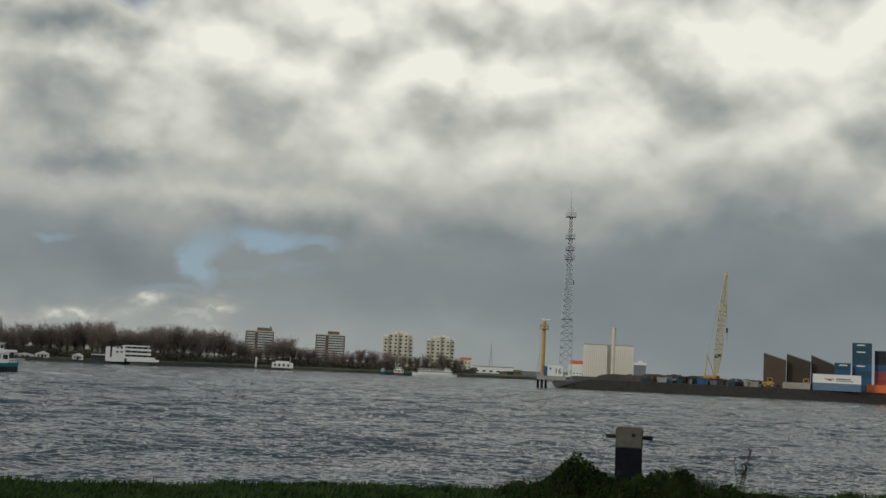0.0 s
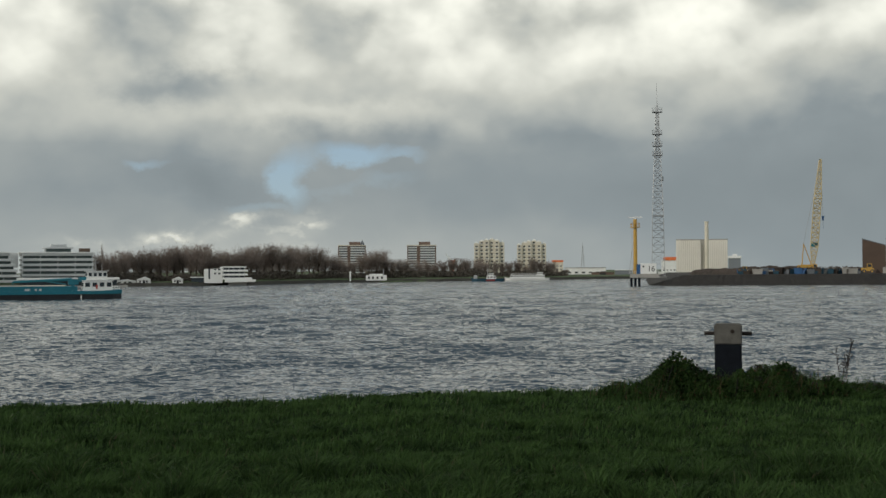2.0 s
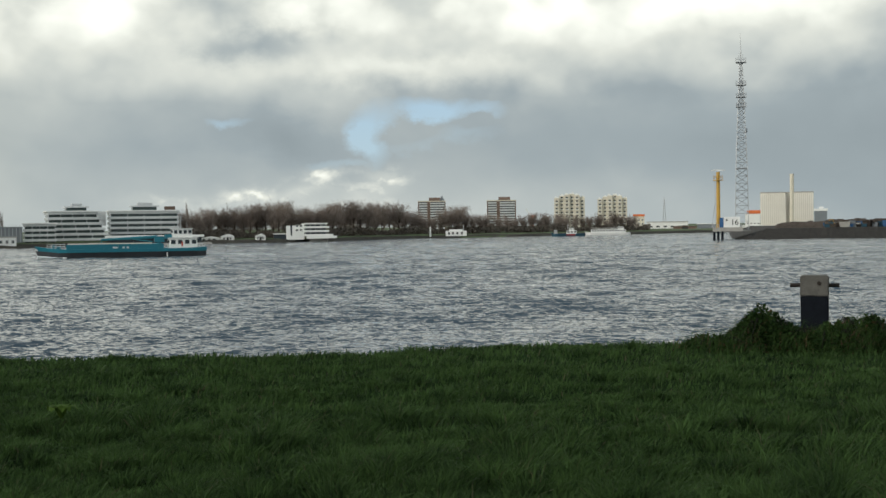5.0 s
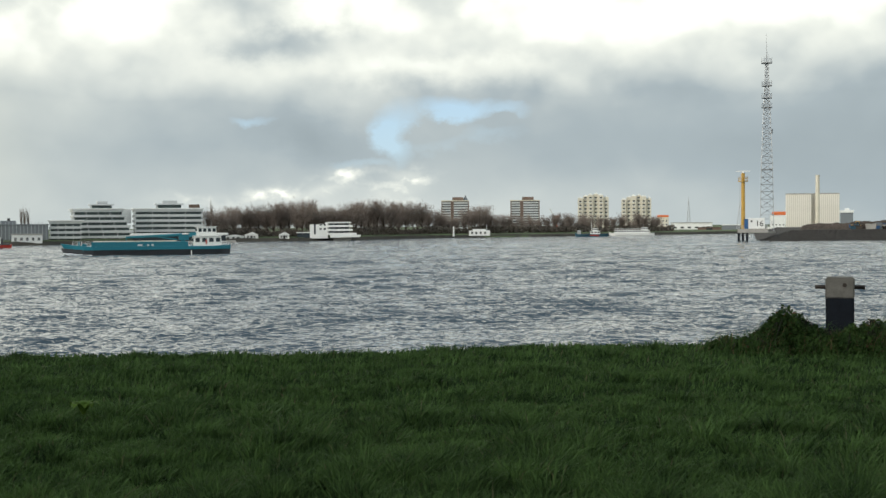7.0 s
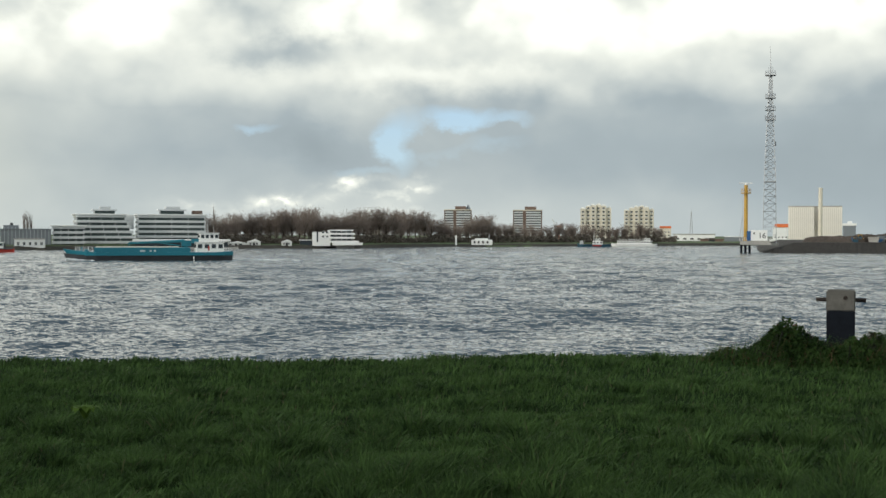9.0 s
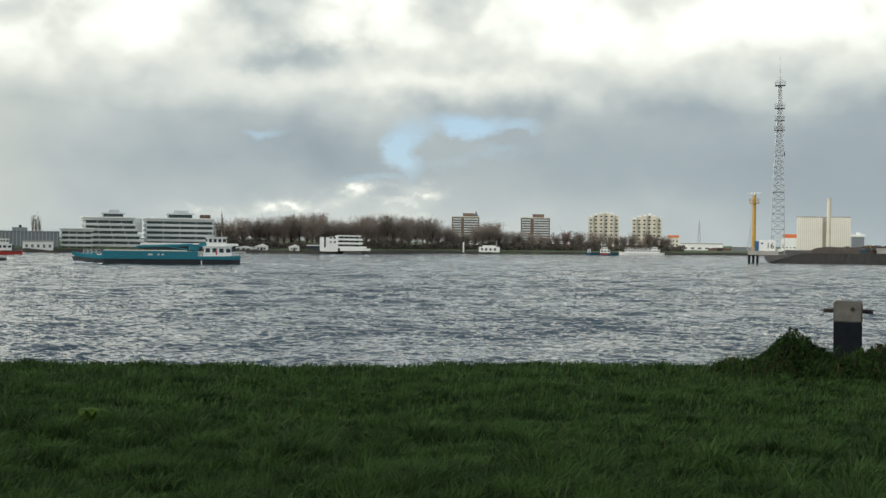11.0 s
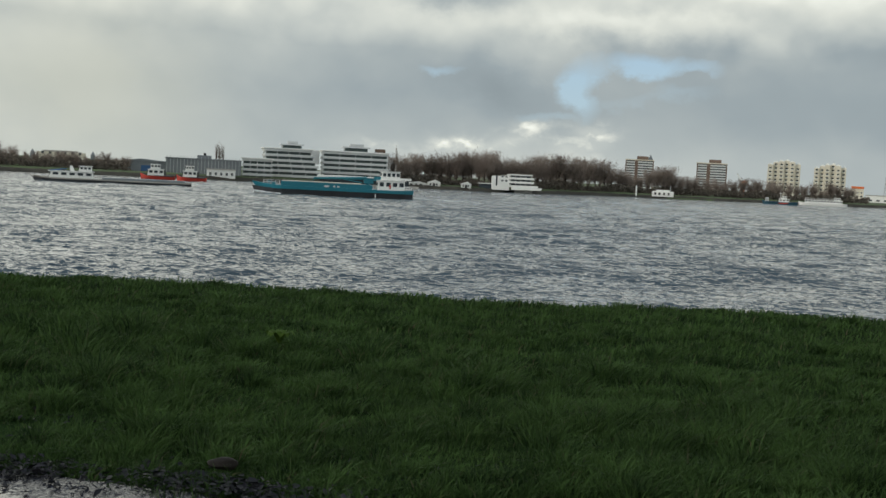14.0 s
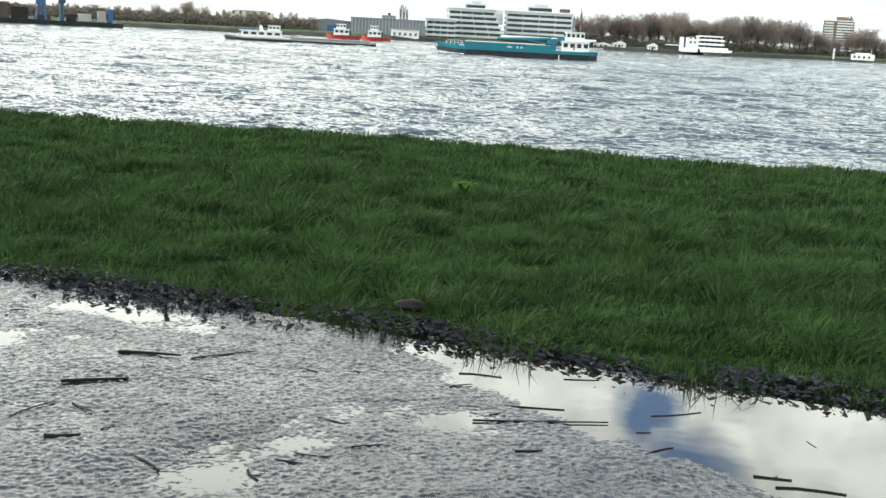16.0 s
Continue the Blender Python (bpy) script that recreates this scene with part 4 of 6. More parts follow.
# ---- trees ----
def bare_tree(key, h, spread, seed, twigs=2300, thick=0.06):
    """Trunk and limbs in one mesh, the fine twigs of the crown in another."""
    rng = np.random.default_rng(seed)
    bm = bmesh.new()
    rod(bm, (0, 0, -0.3), (0, 0, h * 0.3), h * 0.022, h * 0.017, 7)
    tips = []
    for k in range(13):
        a, z0 = rng.random() * math.tau, h * (0.22 + 0.4 * rng.random())
        out = spread * (0.35 + 0.6 * rng.random())
        end = Vector((math.cos(a) * out, math.sin(a) * out, min(h * 0.97, z0 + h * (0.25 + 0.4 * rng.random()))))
        start = Vector((0, 0, z0 * 0.8))
        mid = start.lerp(end, 0.5) + Vector((0, 0, -h * 0.03))
        rod(bm, start, mid, h * 0.009, h * 0.006, 5), rod(bm, mid, end, h * 0.006, h * 0.002, 5)
        tips += [start.lerp(end, 0.35), mid, mid.lerp(end, 0.5), end]
    rod(bm, (0, 0, h * 0.28), (spread * 0.1, 0, h * 0.96), h * 0.015, h * 0.002, 6)
    tips += [Vector((0, 0, h * q)) for q in (0.5, 0.62, 0.74, 0.85)]
    limbs = bpy.data.meshes.new("trunk")
    bm.to_mesh(limbs)
    bm.free()
    n = twigs
    T = np.array([tips[i] for i in rng.integers(0, len(tips), n)]) + rng.normal(size=(n, 3)) * [spread * 0.2, spread * 0.2, h * 0.07]
    out = T * [1, 1, 0]
    out /= np.linalg.norm(out, axis=1)[:, None] + 0.3
    way = out * (0.25 + 0.5 * rng.random((n, 1))) + [0, 0, 0.9] + rng.normal(size=(n, 3)) * 0.28
    way /= np.linalg.norm(way, axis=1)[:, None]
    ln = h * (0.05 + 0.12 * rng.random((n, 1)))
    side = np.cross(way, rng.normal(size=(n, 3)))
    side /= np.linalg.norm(side, axis=1)[:, None]
    w = thick * (0.6 + 0.8 * rng.random((n, 1)))
    V = np.stack([T - side * w, T + side * w, T + way * ln], 1).reshape(-1, 3)
    return limbs, slivers("crown", V, 3, [(0, 1, 2)])


KINDS = [bare_tree(k, 13.0 + k % 3, 4.4 + 0.6 * (k % 4), 60 + k) for k in range(6)]


def plant_tree(az, d, height, k, base=-3.1, label="bare winter tree with a dense brown crown", group="bare trees on the far shore", mat="bare"):
    limbs, crown = KINDS[k % 6]
    s = height / (13.0 + (k % 6) % 3)
    ob = thing("tree", spot(az, d, base) @ pose(0, 0, 0, 0, 0, (k * 67) % 360), label, "tree", group)
    ob.scale = (s, s, s)
    part("trunk", limbs, M["bark"], ob)
    part("crown", crown, M[mat], ob)
    return ob


rng = random.Random(5)
TOP = [(-40, -0.05), (-36.5, 0.08), (-34.5, 0.3), (-33, 0.06), (-30, 0.05), (-28.8, 0.02), (-16.1, 0.62), (-15.3, 0.8), (-13.6, 0.74), (-12.6, 0.95), (-11.4, 1.0), (-10.9, 0.72), (-9.6, 0.93), (-7, 0.97), (-5.6, 0.72), (-5.0, 0.45), (-3.9, 0.55), (-3.45, 0.9), (-2.7, 0.5), (-1.6, 0.32), (-0.2, 0.3), (0.8, 0.46), (2.0, 0.36), (3.2, 0.32), (4.2, 0.4), (5.4, 0.15)]
count = 0
for lane, (step, back) in enumerate(((0.36, 26), (0.42, 48))):
    az = -43.0
    while az < 5.6:
        if not (-28.4 < az < -16.2):
            d = shore_d(az) + back + rng.uniform(-5, 7)
            el = float(np.interp(az, [a for a, _ in TOP], [e for _, e in TOP])) + rng.choice((-0.22, -0.1, 0.0, 0.06, 0.1)) + rng.uniform(-0.05, 0.06) - 0.05 * lane * (az > -16)
            plant_tree(az, d, max(4.0, rise(d, el) + 3.1), count)
            count += 1
        az += step * rng.uniform(0.75, 1.25) * (1.0 if az > -17 else 1.25)
for az, d, h in ((-24.6, 540, 11.5), (-24.45, 540, 12.2), (-24.3, 540, 11.2), (-16.05, 540, 14.5)):
    slim = plant_tree(az, d, h, count, label="slender bare tree behind the buildings")
    slim.scale = (slim.scale[0] * 0.17, slim.scale[1] * 0.17, slim.scale[2])
    count += 1


def hedge():
    """Dark undergrowth beneath the far trees."""
    r = np.random.default_rng(8)
    n = 26000
    az = np.concatenate([r.uniform(-44, -28.5, n // 3), r.uniform(-16.2, 6.0, n - n // 3)])
    d = np.interp(az, [a for a, _ in SHORE], [q for _, q in SHORE]) + 16 + 30 * r.random(n)
    hh = 1.6 + 3.0 * lattice_noise(az, az * 0, 1.3, 41)
    z = -3.0 + hh * r.random(n) ** 0.8
    a = np.radians(az)
    c = np.stack([d * np.sin(a), d * np.cos(a), z], 1)
    e = r.normal(size=(n, 3, 3)) * [0.55, 0.55, 0.45]
    return slivers("undergrowth", (c[:, None] + e).reshape(-1, 3), 3, [(0, 1, 2)])


solo("undergrowth", hedge(), M["evergreen"], "dark bare undergrowth below the far trees", "shrubs", "stuff")


# ---- vessels ----
def hull_mesh(length, beam, z0, z1, sheer, bow=0.2, stern=0.08, flare=0.8, n=18):
    """A ship's side from the stern at +x to the bow at -x, between two heights."""
    bm = bmesh.new()
    rings = []
    for k in range(n + 1):
        u = k / n
        x = length * (0.5 - u)
        wid = beam / 2 * min(1.0, (u / stern) ** 0.5 * 0.35 + 0.65 if u < stern else 1.0) * (1.0 if u < 1 - bow else max(0.03, 1 - ((u - 1 + bow) / bow) ** 2.2))
        up = sheer * max(0.0, (u - 0.8) / 0.2) ** 2 + 0.25 * sheer * max(0.0, (0.12 - u) / 0.12)
        lean = -0.03 * length * (up / max(sheer, 0.01)) if u > 0.8 else 0
        rings.append([bm.verts.new(p) for p in ((x, -wid * flare, z0), (x + lean, -wid, z1 + up), (x + lean, wid, z1 + up), (x, wid * flare, z0))])
    for a, b in zip(rings, rings[1:]):
        for i in range(4):
            bm.faces.new((a[i], a[(i + 1) % 4], b[(i + 1) % 4], b[i]))
    bm.faces.new(rings[0][::-1]), bm.faces.new(rings[-1])
    bmesh.ops.recalc_face_normals(bm, faces=bm.faces[:])
    return bm


def rail(bm, x0, x1, y, z, h=1.0, n=10, r=0.035):
    rod(bm, (x0, y, z + h), (x1, y, z + h), r, r, 4), rod(bm, (x0, y, z + h * 0.5), (x1, y, z + h * 0.5), r, r, 4)
    for k in range(n + 1):
        x = x0 + (x1 - x0) * k / n
        rod(bm, (x, y, z), (x, y, z + h), r, r, 4)


def deck_house(parent, x0, x1, hw, z, h, windows, label, mat="white", lean=0.25):
    """A cabin with a row of dark windows and an overhanging roof."""
    bm = bmesh.new()
    prism(bm, [(x0, z), (x1, z), (x1 - lean * 0.3, z + h), (x0 + lean, z + h)], -hw, hw)
    ob = part("deckhouse", bm, M[mat], parent, label)
    w = (x1 - x0 - lean) / windows
    for k in range(windows):
        for s in (-1, 1):
            block("window", (x0 + lean + w * (k + 0.18), x0 + lean + w * (k + 0.82), s * (hw + 0.02) - 0.03, s * (hw + 0.02) + 0.03, z + h * 0.45, z + h * 0.85), M["glass"], ob)
    block("front_window", (x0 - 0.02, x0 + lean * 0.5 + 0.05, -hw * 0.8, hw * 0.8, z + h * 0.5, z + h * 0.82), M["glass"], ob)
    block("roof", (x0 - 0.1, x1 + 0.2, -hw - 0.2, hw + 0.2, z + h + 0.01, z + h + 0.16), M[mat], ob, "flat cabin roof")
    return ob


def teal_barge():
    d = 277
    ob = thing("cargo_barge", spot(-18.95, d, WATER_Z) @ pose(0, 0, 0, 0, 0, 2.0), "teal and black inland barge with a white wheelhouse under way", "ship")
    part("lower_hull", hull_mesh(36, 6.4, -0.5, 1.22, 0.5, 0.18), M["hull"], ob, "black lower hull")
    part("upper_hull", hull_mesh(36.2, 6.6, 1.23, 1.95, 0.8, 0.18, flare=0.99), M["teal"], ob, "teal upper hull")
    block("coaming", (-12.5, 8.5, -2.6, 2.6, 1.5, 3.0), M["teal"], ob, "teal hold coaming", 0.05)
    block("hatch", (-12.2, 6.0, -2.3, 2.3, 3.01, 3.2), M["cream"], ob, "pale hatch cover", 0.04)
    stay = cube_mesh("stay", 0.12, 0.12, 1.2)
    for k in range(14):
        part("stay", stay, M["teal"], ob, at=pose(-12 + k * 1.5, -2.73, 1.78))
    for x, w in ((-2.6, 1.2), (-0.5, 0.5), (0.4, 0.5)):
        block("lettering_bar", (x, x + w, -2.63, -2.605, 2.05, 2.45), M["panel"], ob, "pale lettering bar")
    house = deck_house(ob, 9.6, 16.0, 2.7, 1.8, 2.3, 4, "white deckhouse")
    block("door", (12.4, 12.75, -2.77, -2.71, 2.3, 3.3), M["red"], house, "red door")
    top = deck_house(ob, 10.4, 14.9, 2.2, 4.3, 1.9, 4, "white wheelhouse with dark windows", lean=0.3)
    bm = bmesh.new()
    rod(bm, (12.5, 0, 6.3), (12.5, 0, 9.0), 0.07, 0.04, 6), rod(bm, (11.8, 0, 8.2), (13.2, 0, 8.2), 0.04, 0.04, 4)
    part("mast", bm, M["steel"], ob, "thin signal mast")
    for x, y, z in ((14.0, 1, 8.1), (11.0, -1, 7.7)):
        bm = bmesh.new()
        rod(bm, (x, y, 6.3), (x, y, z), 0.04, 0.03, 4)
        part("aerial", bm, M["steel"], ob)
    bm = bmesh.new()
    rod(bm, (7.6, 0, 1.6), (7.6, 0, 4.4), 0.55, 0.45, 10), box(bm, 6.6, 8.8, -0.8, 0.8, 3.3, 4.6)
    box(bm, 8.9, 10.6, -1.2, 1.2, 4.0, 5.0)
    part("crane_base", bm, M["teal"], ob, "teal deck crane base")
    bm = bmesh.new()
    rod(bm, (7.4, 0, 4.5), (-5.0, 0, 4.0), 0.4, 0.24, 6), rod(bm, (6.2, 0, 3.4), (1.5, 0, 4.1), 0.14, 0.12, 5), rod(bm, (-5.0, 0, 4.0), (-5.0, 0, 3.25), 0.1, 0.1, 4)
    part("crane_arm", bm, M["teal"], ob, "folded teal crane arm")
    for x0, x1, y, z, n in ((-16.5, -12.8, -1.6, 2.2, 4), (15.9, 17.6, -2.2, 1.9, 3), (15.9, 17.6, 2.2, 1.9, 3)):
        bm = bmesh.new()
        rail(bm, x0, x1, y, z, 0.9, n)
        part("railing", bm, M["white"], ob, "white railing")
    bm = bmesh.new()
    rod(bm, (-15.2, 0, 2.2), (-15.2, 0, 3.1), 0.25, 0.2, 8), box(bm, -14.6, -13.6, -0.7, 0.7, 1.9, 2.7)
    part("windlass", bm, M["teal"], ob, "anchor windlass")
    bm = bmesh.new()
    rod(bm, (9.2, -3.32, -0.1), (9.2, -3.32, 1.0), 0.1, 0.1, 6)
    part("draught_mark", bm, M["white"], ob, "white mark on the hull")


teal_barge()


def laden_barge():
    d = 305
    ob = thing("cargo_barge", spot(-29.2, d, WATER_Z) @ pose(0, 0, 0, 0, 0, -2), "low laden dark barge with a white stern cabin", "ship")
    part("hull", hull_mesh(37, 6.0, -0.6, 0.55, 0.35, 0.1), M["hull"], ob, "dark hull close to the water")
    part("bulwark", hull_mesh(37.1, 6.1, 0.56, 0.85, 0.5, 0.1, flare=0.99), M["concrete"], ob, "pale strake")
    block("hatch", (-3.0, 17.0, -2.4, 2.4, 0.8, 1.35), M["grey_metal"], ob, "grey hatch covers", 0.05)
    deck_house(ob, -15.5, -5.2, 2.3, 0.9, 1.5, 5, "long white cabin with dark windows", lean=0.6)
    deck_house(ob, -8.6, -5.6, 1.8, 2.6, 1.2, 3, "white wheelhouse")
    bm = bmesh.new()
    prism(bm, [(-10.6, 2.5), (-9.6, 2.5), (-10.2, 3.9), (-10.8, 3.9)], -0.5, 0.5)
    part("funnel", bm, M["white"], ob, "white slanted funnel")
    bm = bmesh.new()
    rod(bm, (-15.5, 0, 2.6), (-11.5, 0, 3.1), 0.16, 0.12, 6), rod(bm, (-15.2, 0.6, 1.0), (-15.2, 0.6, 2.8), 0.12, 0.1, 6)
    part("davit", bm, M["blue"], ob, "blue boat davit")


laden_barge()


def wake():
    """Broken foam at the barge's bow and in the trail behind it."""
    r = np.random.default_rng(6)
    n = 1500
    u = r.random(n)
    bow = r.random(n) < 0.45
    x = np.where(bow, -18.2 + 5.5 * u ** 1.5, 17.5 + 16 * u ** 1.3)
    y = np.where(bow, -2.2 - 1.4 * u + 0.5 * r.normal(size=n), 1.3 * r.normal(size=n) * (0.4 + u))
    z = np.where(bow, 0.6 * (1 - u) * r.random(n), 0.25 * (1 - u) * r.random(n)) + 0.1
    c = np.stack([x, y, z], 1)
    e = r.normal(size=(n, 3, 3)) * [0.3, 0.12, 0.07]
    return slivers("wake_foam", (c[:, None] + e).reshape(-1, 3), 3, [(0, 1, 2)])


ob = solo("wake_foam", wake(), M["foam"], "white foam of the barge's bow wave and wake", "foam", "stuff")
ob.matrix_world = spot(-18.95, 277, WATER_Z) @ pose(0, 0, 0, 0, 0, 2.0)


def tug(az, d, length, label):
    ob = thing("tugboat", spot(az, d, WATER_Z), label, "tugboat", "moored tugboats")
    part("hull", hull_mesh(length, 4.6, -0.4, 1.1, 0.9, 0.3), M["red"], ob, "red hull")
    block("fender", (-length * 0.1, length * 0.45, -2.35, 2.35, 1.0, 1.35), M["hull"], ob, "black rubbing strake", 0.05)
    deck_house(ob, -length * 0.32, length * 0.16, 1.7, 1.3, 1.9, 3, "white deckhouse")
    deck_house(ob, -length * 0.24, length * 0.06, 1.3, 3.37, 1.5, 3, "white wheelhouse", lean=0.2)
    bm = bmesh.new()
    rod(bm, (-length * 0.05, 0, 5.0), (-length * 0.05, 0, 7.0), 0.07, 0.04, 5), rod(bm, (-length * 0.05 - 0.5, 0, 6.2), (-length * 0.05 + 0.5, 0, 6.2), 0.04, 0.04, 4)
    part("mast", bm, M["steel"], ob)
    bm = bmesh.new()
    rod(bm, (length * 0.2, 0.5, 1.3), (length * 0.2, 0.5, 3.0), 0.3, 0.25, 8)
    part("funnel", bm, M["hull"], ob, "black funnel")


tug(-27.25, 405, 11.0, "red tugboat with a white wheelhouse moored at the quay")
tug(-25.7, 400, 9.5, "small red tugboat with a white cabin")


def patrol_boat():
    ob = thing("patrol_boat", spot(2.15, 610, WATER_Z), "dark blue patrol boat with white cabin", "boat")
    part("hull", hull_mesh(16.5, 4.6, -0.4, 1.3, 0.7, 0.25), M["navy"], ob, "dark blue hull")
    deck_house(ob, -1.0, 4.2, 1.7, 1.15, 1.6, 3, "white cabin")
    deck_house(ob, 0.2, 3.0, 1.3, 2.9, 1.2, 3, "white wheelhouse")
    block("stripe", (-1.0, 3.5, -2.34, -2.3, 0.5, 0.9), M["red"], ob, "red stripe")
    bm = bmesh.new()
    rod(bm, (-0.2, 0, 2.8), (-0.2, 0, 7.4), 0.1, 0.05, 6), rod(bm, (-0.9, 0, 5.6), (0.5, 0, 5.6), 0.06, 0.06, 4)
    part("mast", bm, M["white"], ob, "white mast")
    block("winch_frame", (-7.4, -5.6, -1.4, 1.4, 1.2, 3.2), M["steel"], ob, "stern frame", 0.1)


patrol_boat()


def passenger_ship():
    ob = thing("passenger_ship", spot(4.05, 655, WATER_Z), "long white passenger ship moored by the shore", "ship")
    part("hull", hull_mesh(24, 5.4, -0.4, 1.3, 0.5, 0.15), M["white"], ob, "white hull")
    deck_house(ob, -9.5, 9.5, 2.3, 1.35, 1.5, 12, "white saloon deck with dark windows")
    deck_house(ob, 5.0, 8.5, 1.7, 3.05, 1.2, 3, "white wheelhouse")
    bm = bmesh.new()
    rail(bm, -9.0, 4.5, -2.2, 3.02, 0.9, 12, 0.05)
    part("railing", bm, M["white"], ob)
    bm = bmesh.new()
    rod(bm, (6.0, 0, 4.3), (6.0, 0, 6.0), 0.07, 0.05, 5)
    part("mast", bm, M["white"], ob)


passenger_ship()

ob = thing("cargo_ship", spot(10.75, 860, -4.0), "distant ship with a white and orange superstructure", "ship")
part("hull", hull_mesh(14, 7, -0.5, 2.6, 0.5), M["white"], ob)
block("superstructure", (-5, 5, -3, 3, 2.6, rise(860, 0.38) + 4), M["white"], ob, "white superstructure", 0.1)
block("bridge", (-3.6, 5.5, -3.4, 3.4, rise(860, 0.38) + 4.01, rise(860, 0.54) + 4), M["orange"], ob, "orange bridge top", 0.1)
windows_on(ob, [-3.2, -0.8, 1.6, 4.0], [3.6], 1.1, 0.8, -3.05, frame_mat="concrete")

# floating yard with a blue crane upstream
ob = thing("floating_dock", spot(-40.2, 392, WATER_Z), "dark floating work dock with deck gear", "dock")
part("hull", hull_mesh(38, 10, -0.5, 1.5, 0.2, 0.06), M["hull"], ob, "dark rusty hull")
for k, (x, w, h, mat) in enumerate(((-16.5, 4, 4.6, "scrap"), (-11.5, 5, 3.6, "rust"), (-5, 5, 1.6, "scrap"), (3.5, 3, 2.0, "rust"), (7.5, 4, 2.4, "concrete"), (12.6, 2.4, 3.4, "concrete"), (15.2, 1.5, 4.2, "blue"))):
    block("deck_gear", (x - w / 2, x + w / 2, -2, 2, 1.52, 1.5 + h), M[mat], ob, bevel=0.15)
ob = thing("dock_crane", spot(-41.0, 388, -3.5), "blue portal crane on the floating dock", "crane")
bm = bmesh.new()
rod(bm, (-1.4, 0, 0), (-0.4, 0, 5), 0.5, 0.45, 6), rod(bm, (1.6, 0, 0), (0.6, 0, 5), 0.5, 0.45, 6), box(bm, -1.4, 1.6, -1, 1, 4.6, 6.4)
part("portal", bm, M["blue"], ob, "blue portal")
bm = bmesh.new()
rod(bm, (0, 0, 6.2), (7.5, 0, 11.0), 0.45, 0.25, 6), rod(bm, (0.6, 0, 7.5), (7.5, 0, 11.0), 0.1, 0.1, 4)
part("jib", bm, M["blue"], ob, "blue jib")
bm = bmesh.new()
rod(bm, (6.2, 1, 0), (6.2, 1, 8.5), 0.7, 0.6, 6), box(bm, 5.2, 7.4, 0, 2, 5.2, 7.0)
part("column", bm, M["navy"], ob, "dark blue column")
block("cab", (-2.6, -0.2, -1.1, 1.1, 6.42, 8.4), M["blue"], ob, "blue machine house", 0.1)


# ---- the scrap quay ----
SA, SB = Vector((70.9, 419.0)), Vector((187.0, 420.0))
ALONG = (SB - SA).normalized()


def on_quay(az, back, z=-1.1):
    """A pose on the quay at that heading, set back from its front edge."""
    t = math.tan(radians(az))
    f = (SA.x - SA.y * t) / (ALONG.y * t - ALONG.x)
    p = SA + ALONG * f
    q = p + p.normalized() * back
    return pose(q.x, q.y, z, 0, 0, -az), q.length


def quay_bank():
    n = 150
    s = np.concatenate([np.linspace(-2, 140, n), [220, 400, 900]])
    prof = [(-6.5, -5.5), (-3, -4.2), (1.5, -2.6), (5.0, -1.35), (8.0, -1.15), (60, -1.1), (260, -1.1)]
    ends = np.clip(s / 14.0, 0.0, 1.0)
    S = np.tile(s, (len(prof), 1))
    B = np.stack([np.full(len(s), b) for b, _ in prof])
    Z = np.stack([z * ends + -5.5 * (1 - ends) if b < 20 else z * ends + -5.5 * (1 - ends) for b, z in prof])
    Z = Z + 0.35 * (np.random.default_rng(2).random(Z.shape) - 0.5) * (B < 7)
    X = SA.x + ALONG.x * S - ALONG.y * B + 0.175 * np.maximum(B, 0)
    Y = SA.y + ALONG.y * S + ALONG.x * B
    return sheet("quay_bank", X, Y, Z, False)


solo("ground_quay", quay_bank(), M["rubble"], "dark rubble bank of the scrap quay", "quay", "structure")


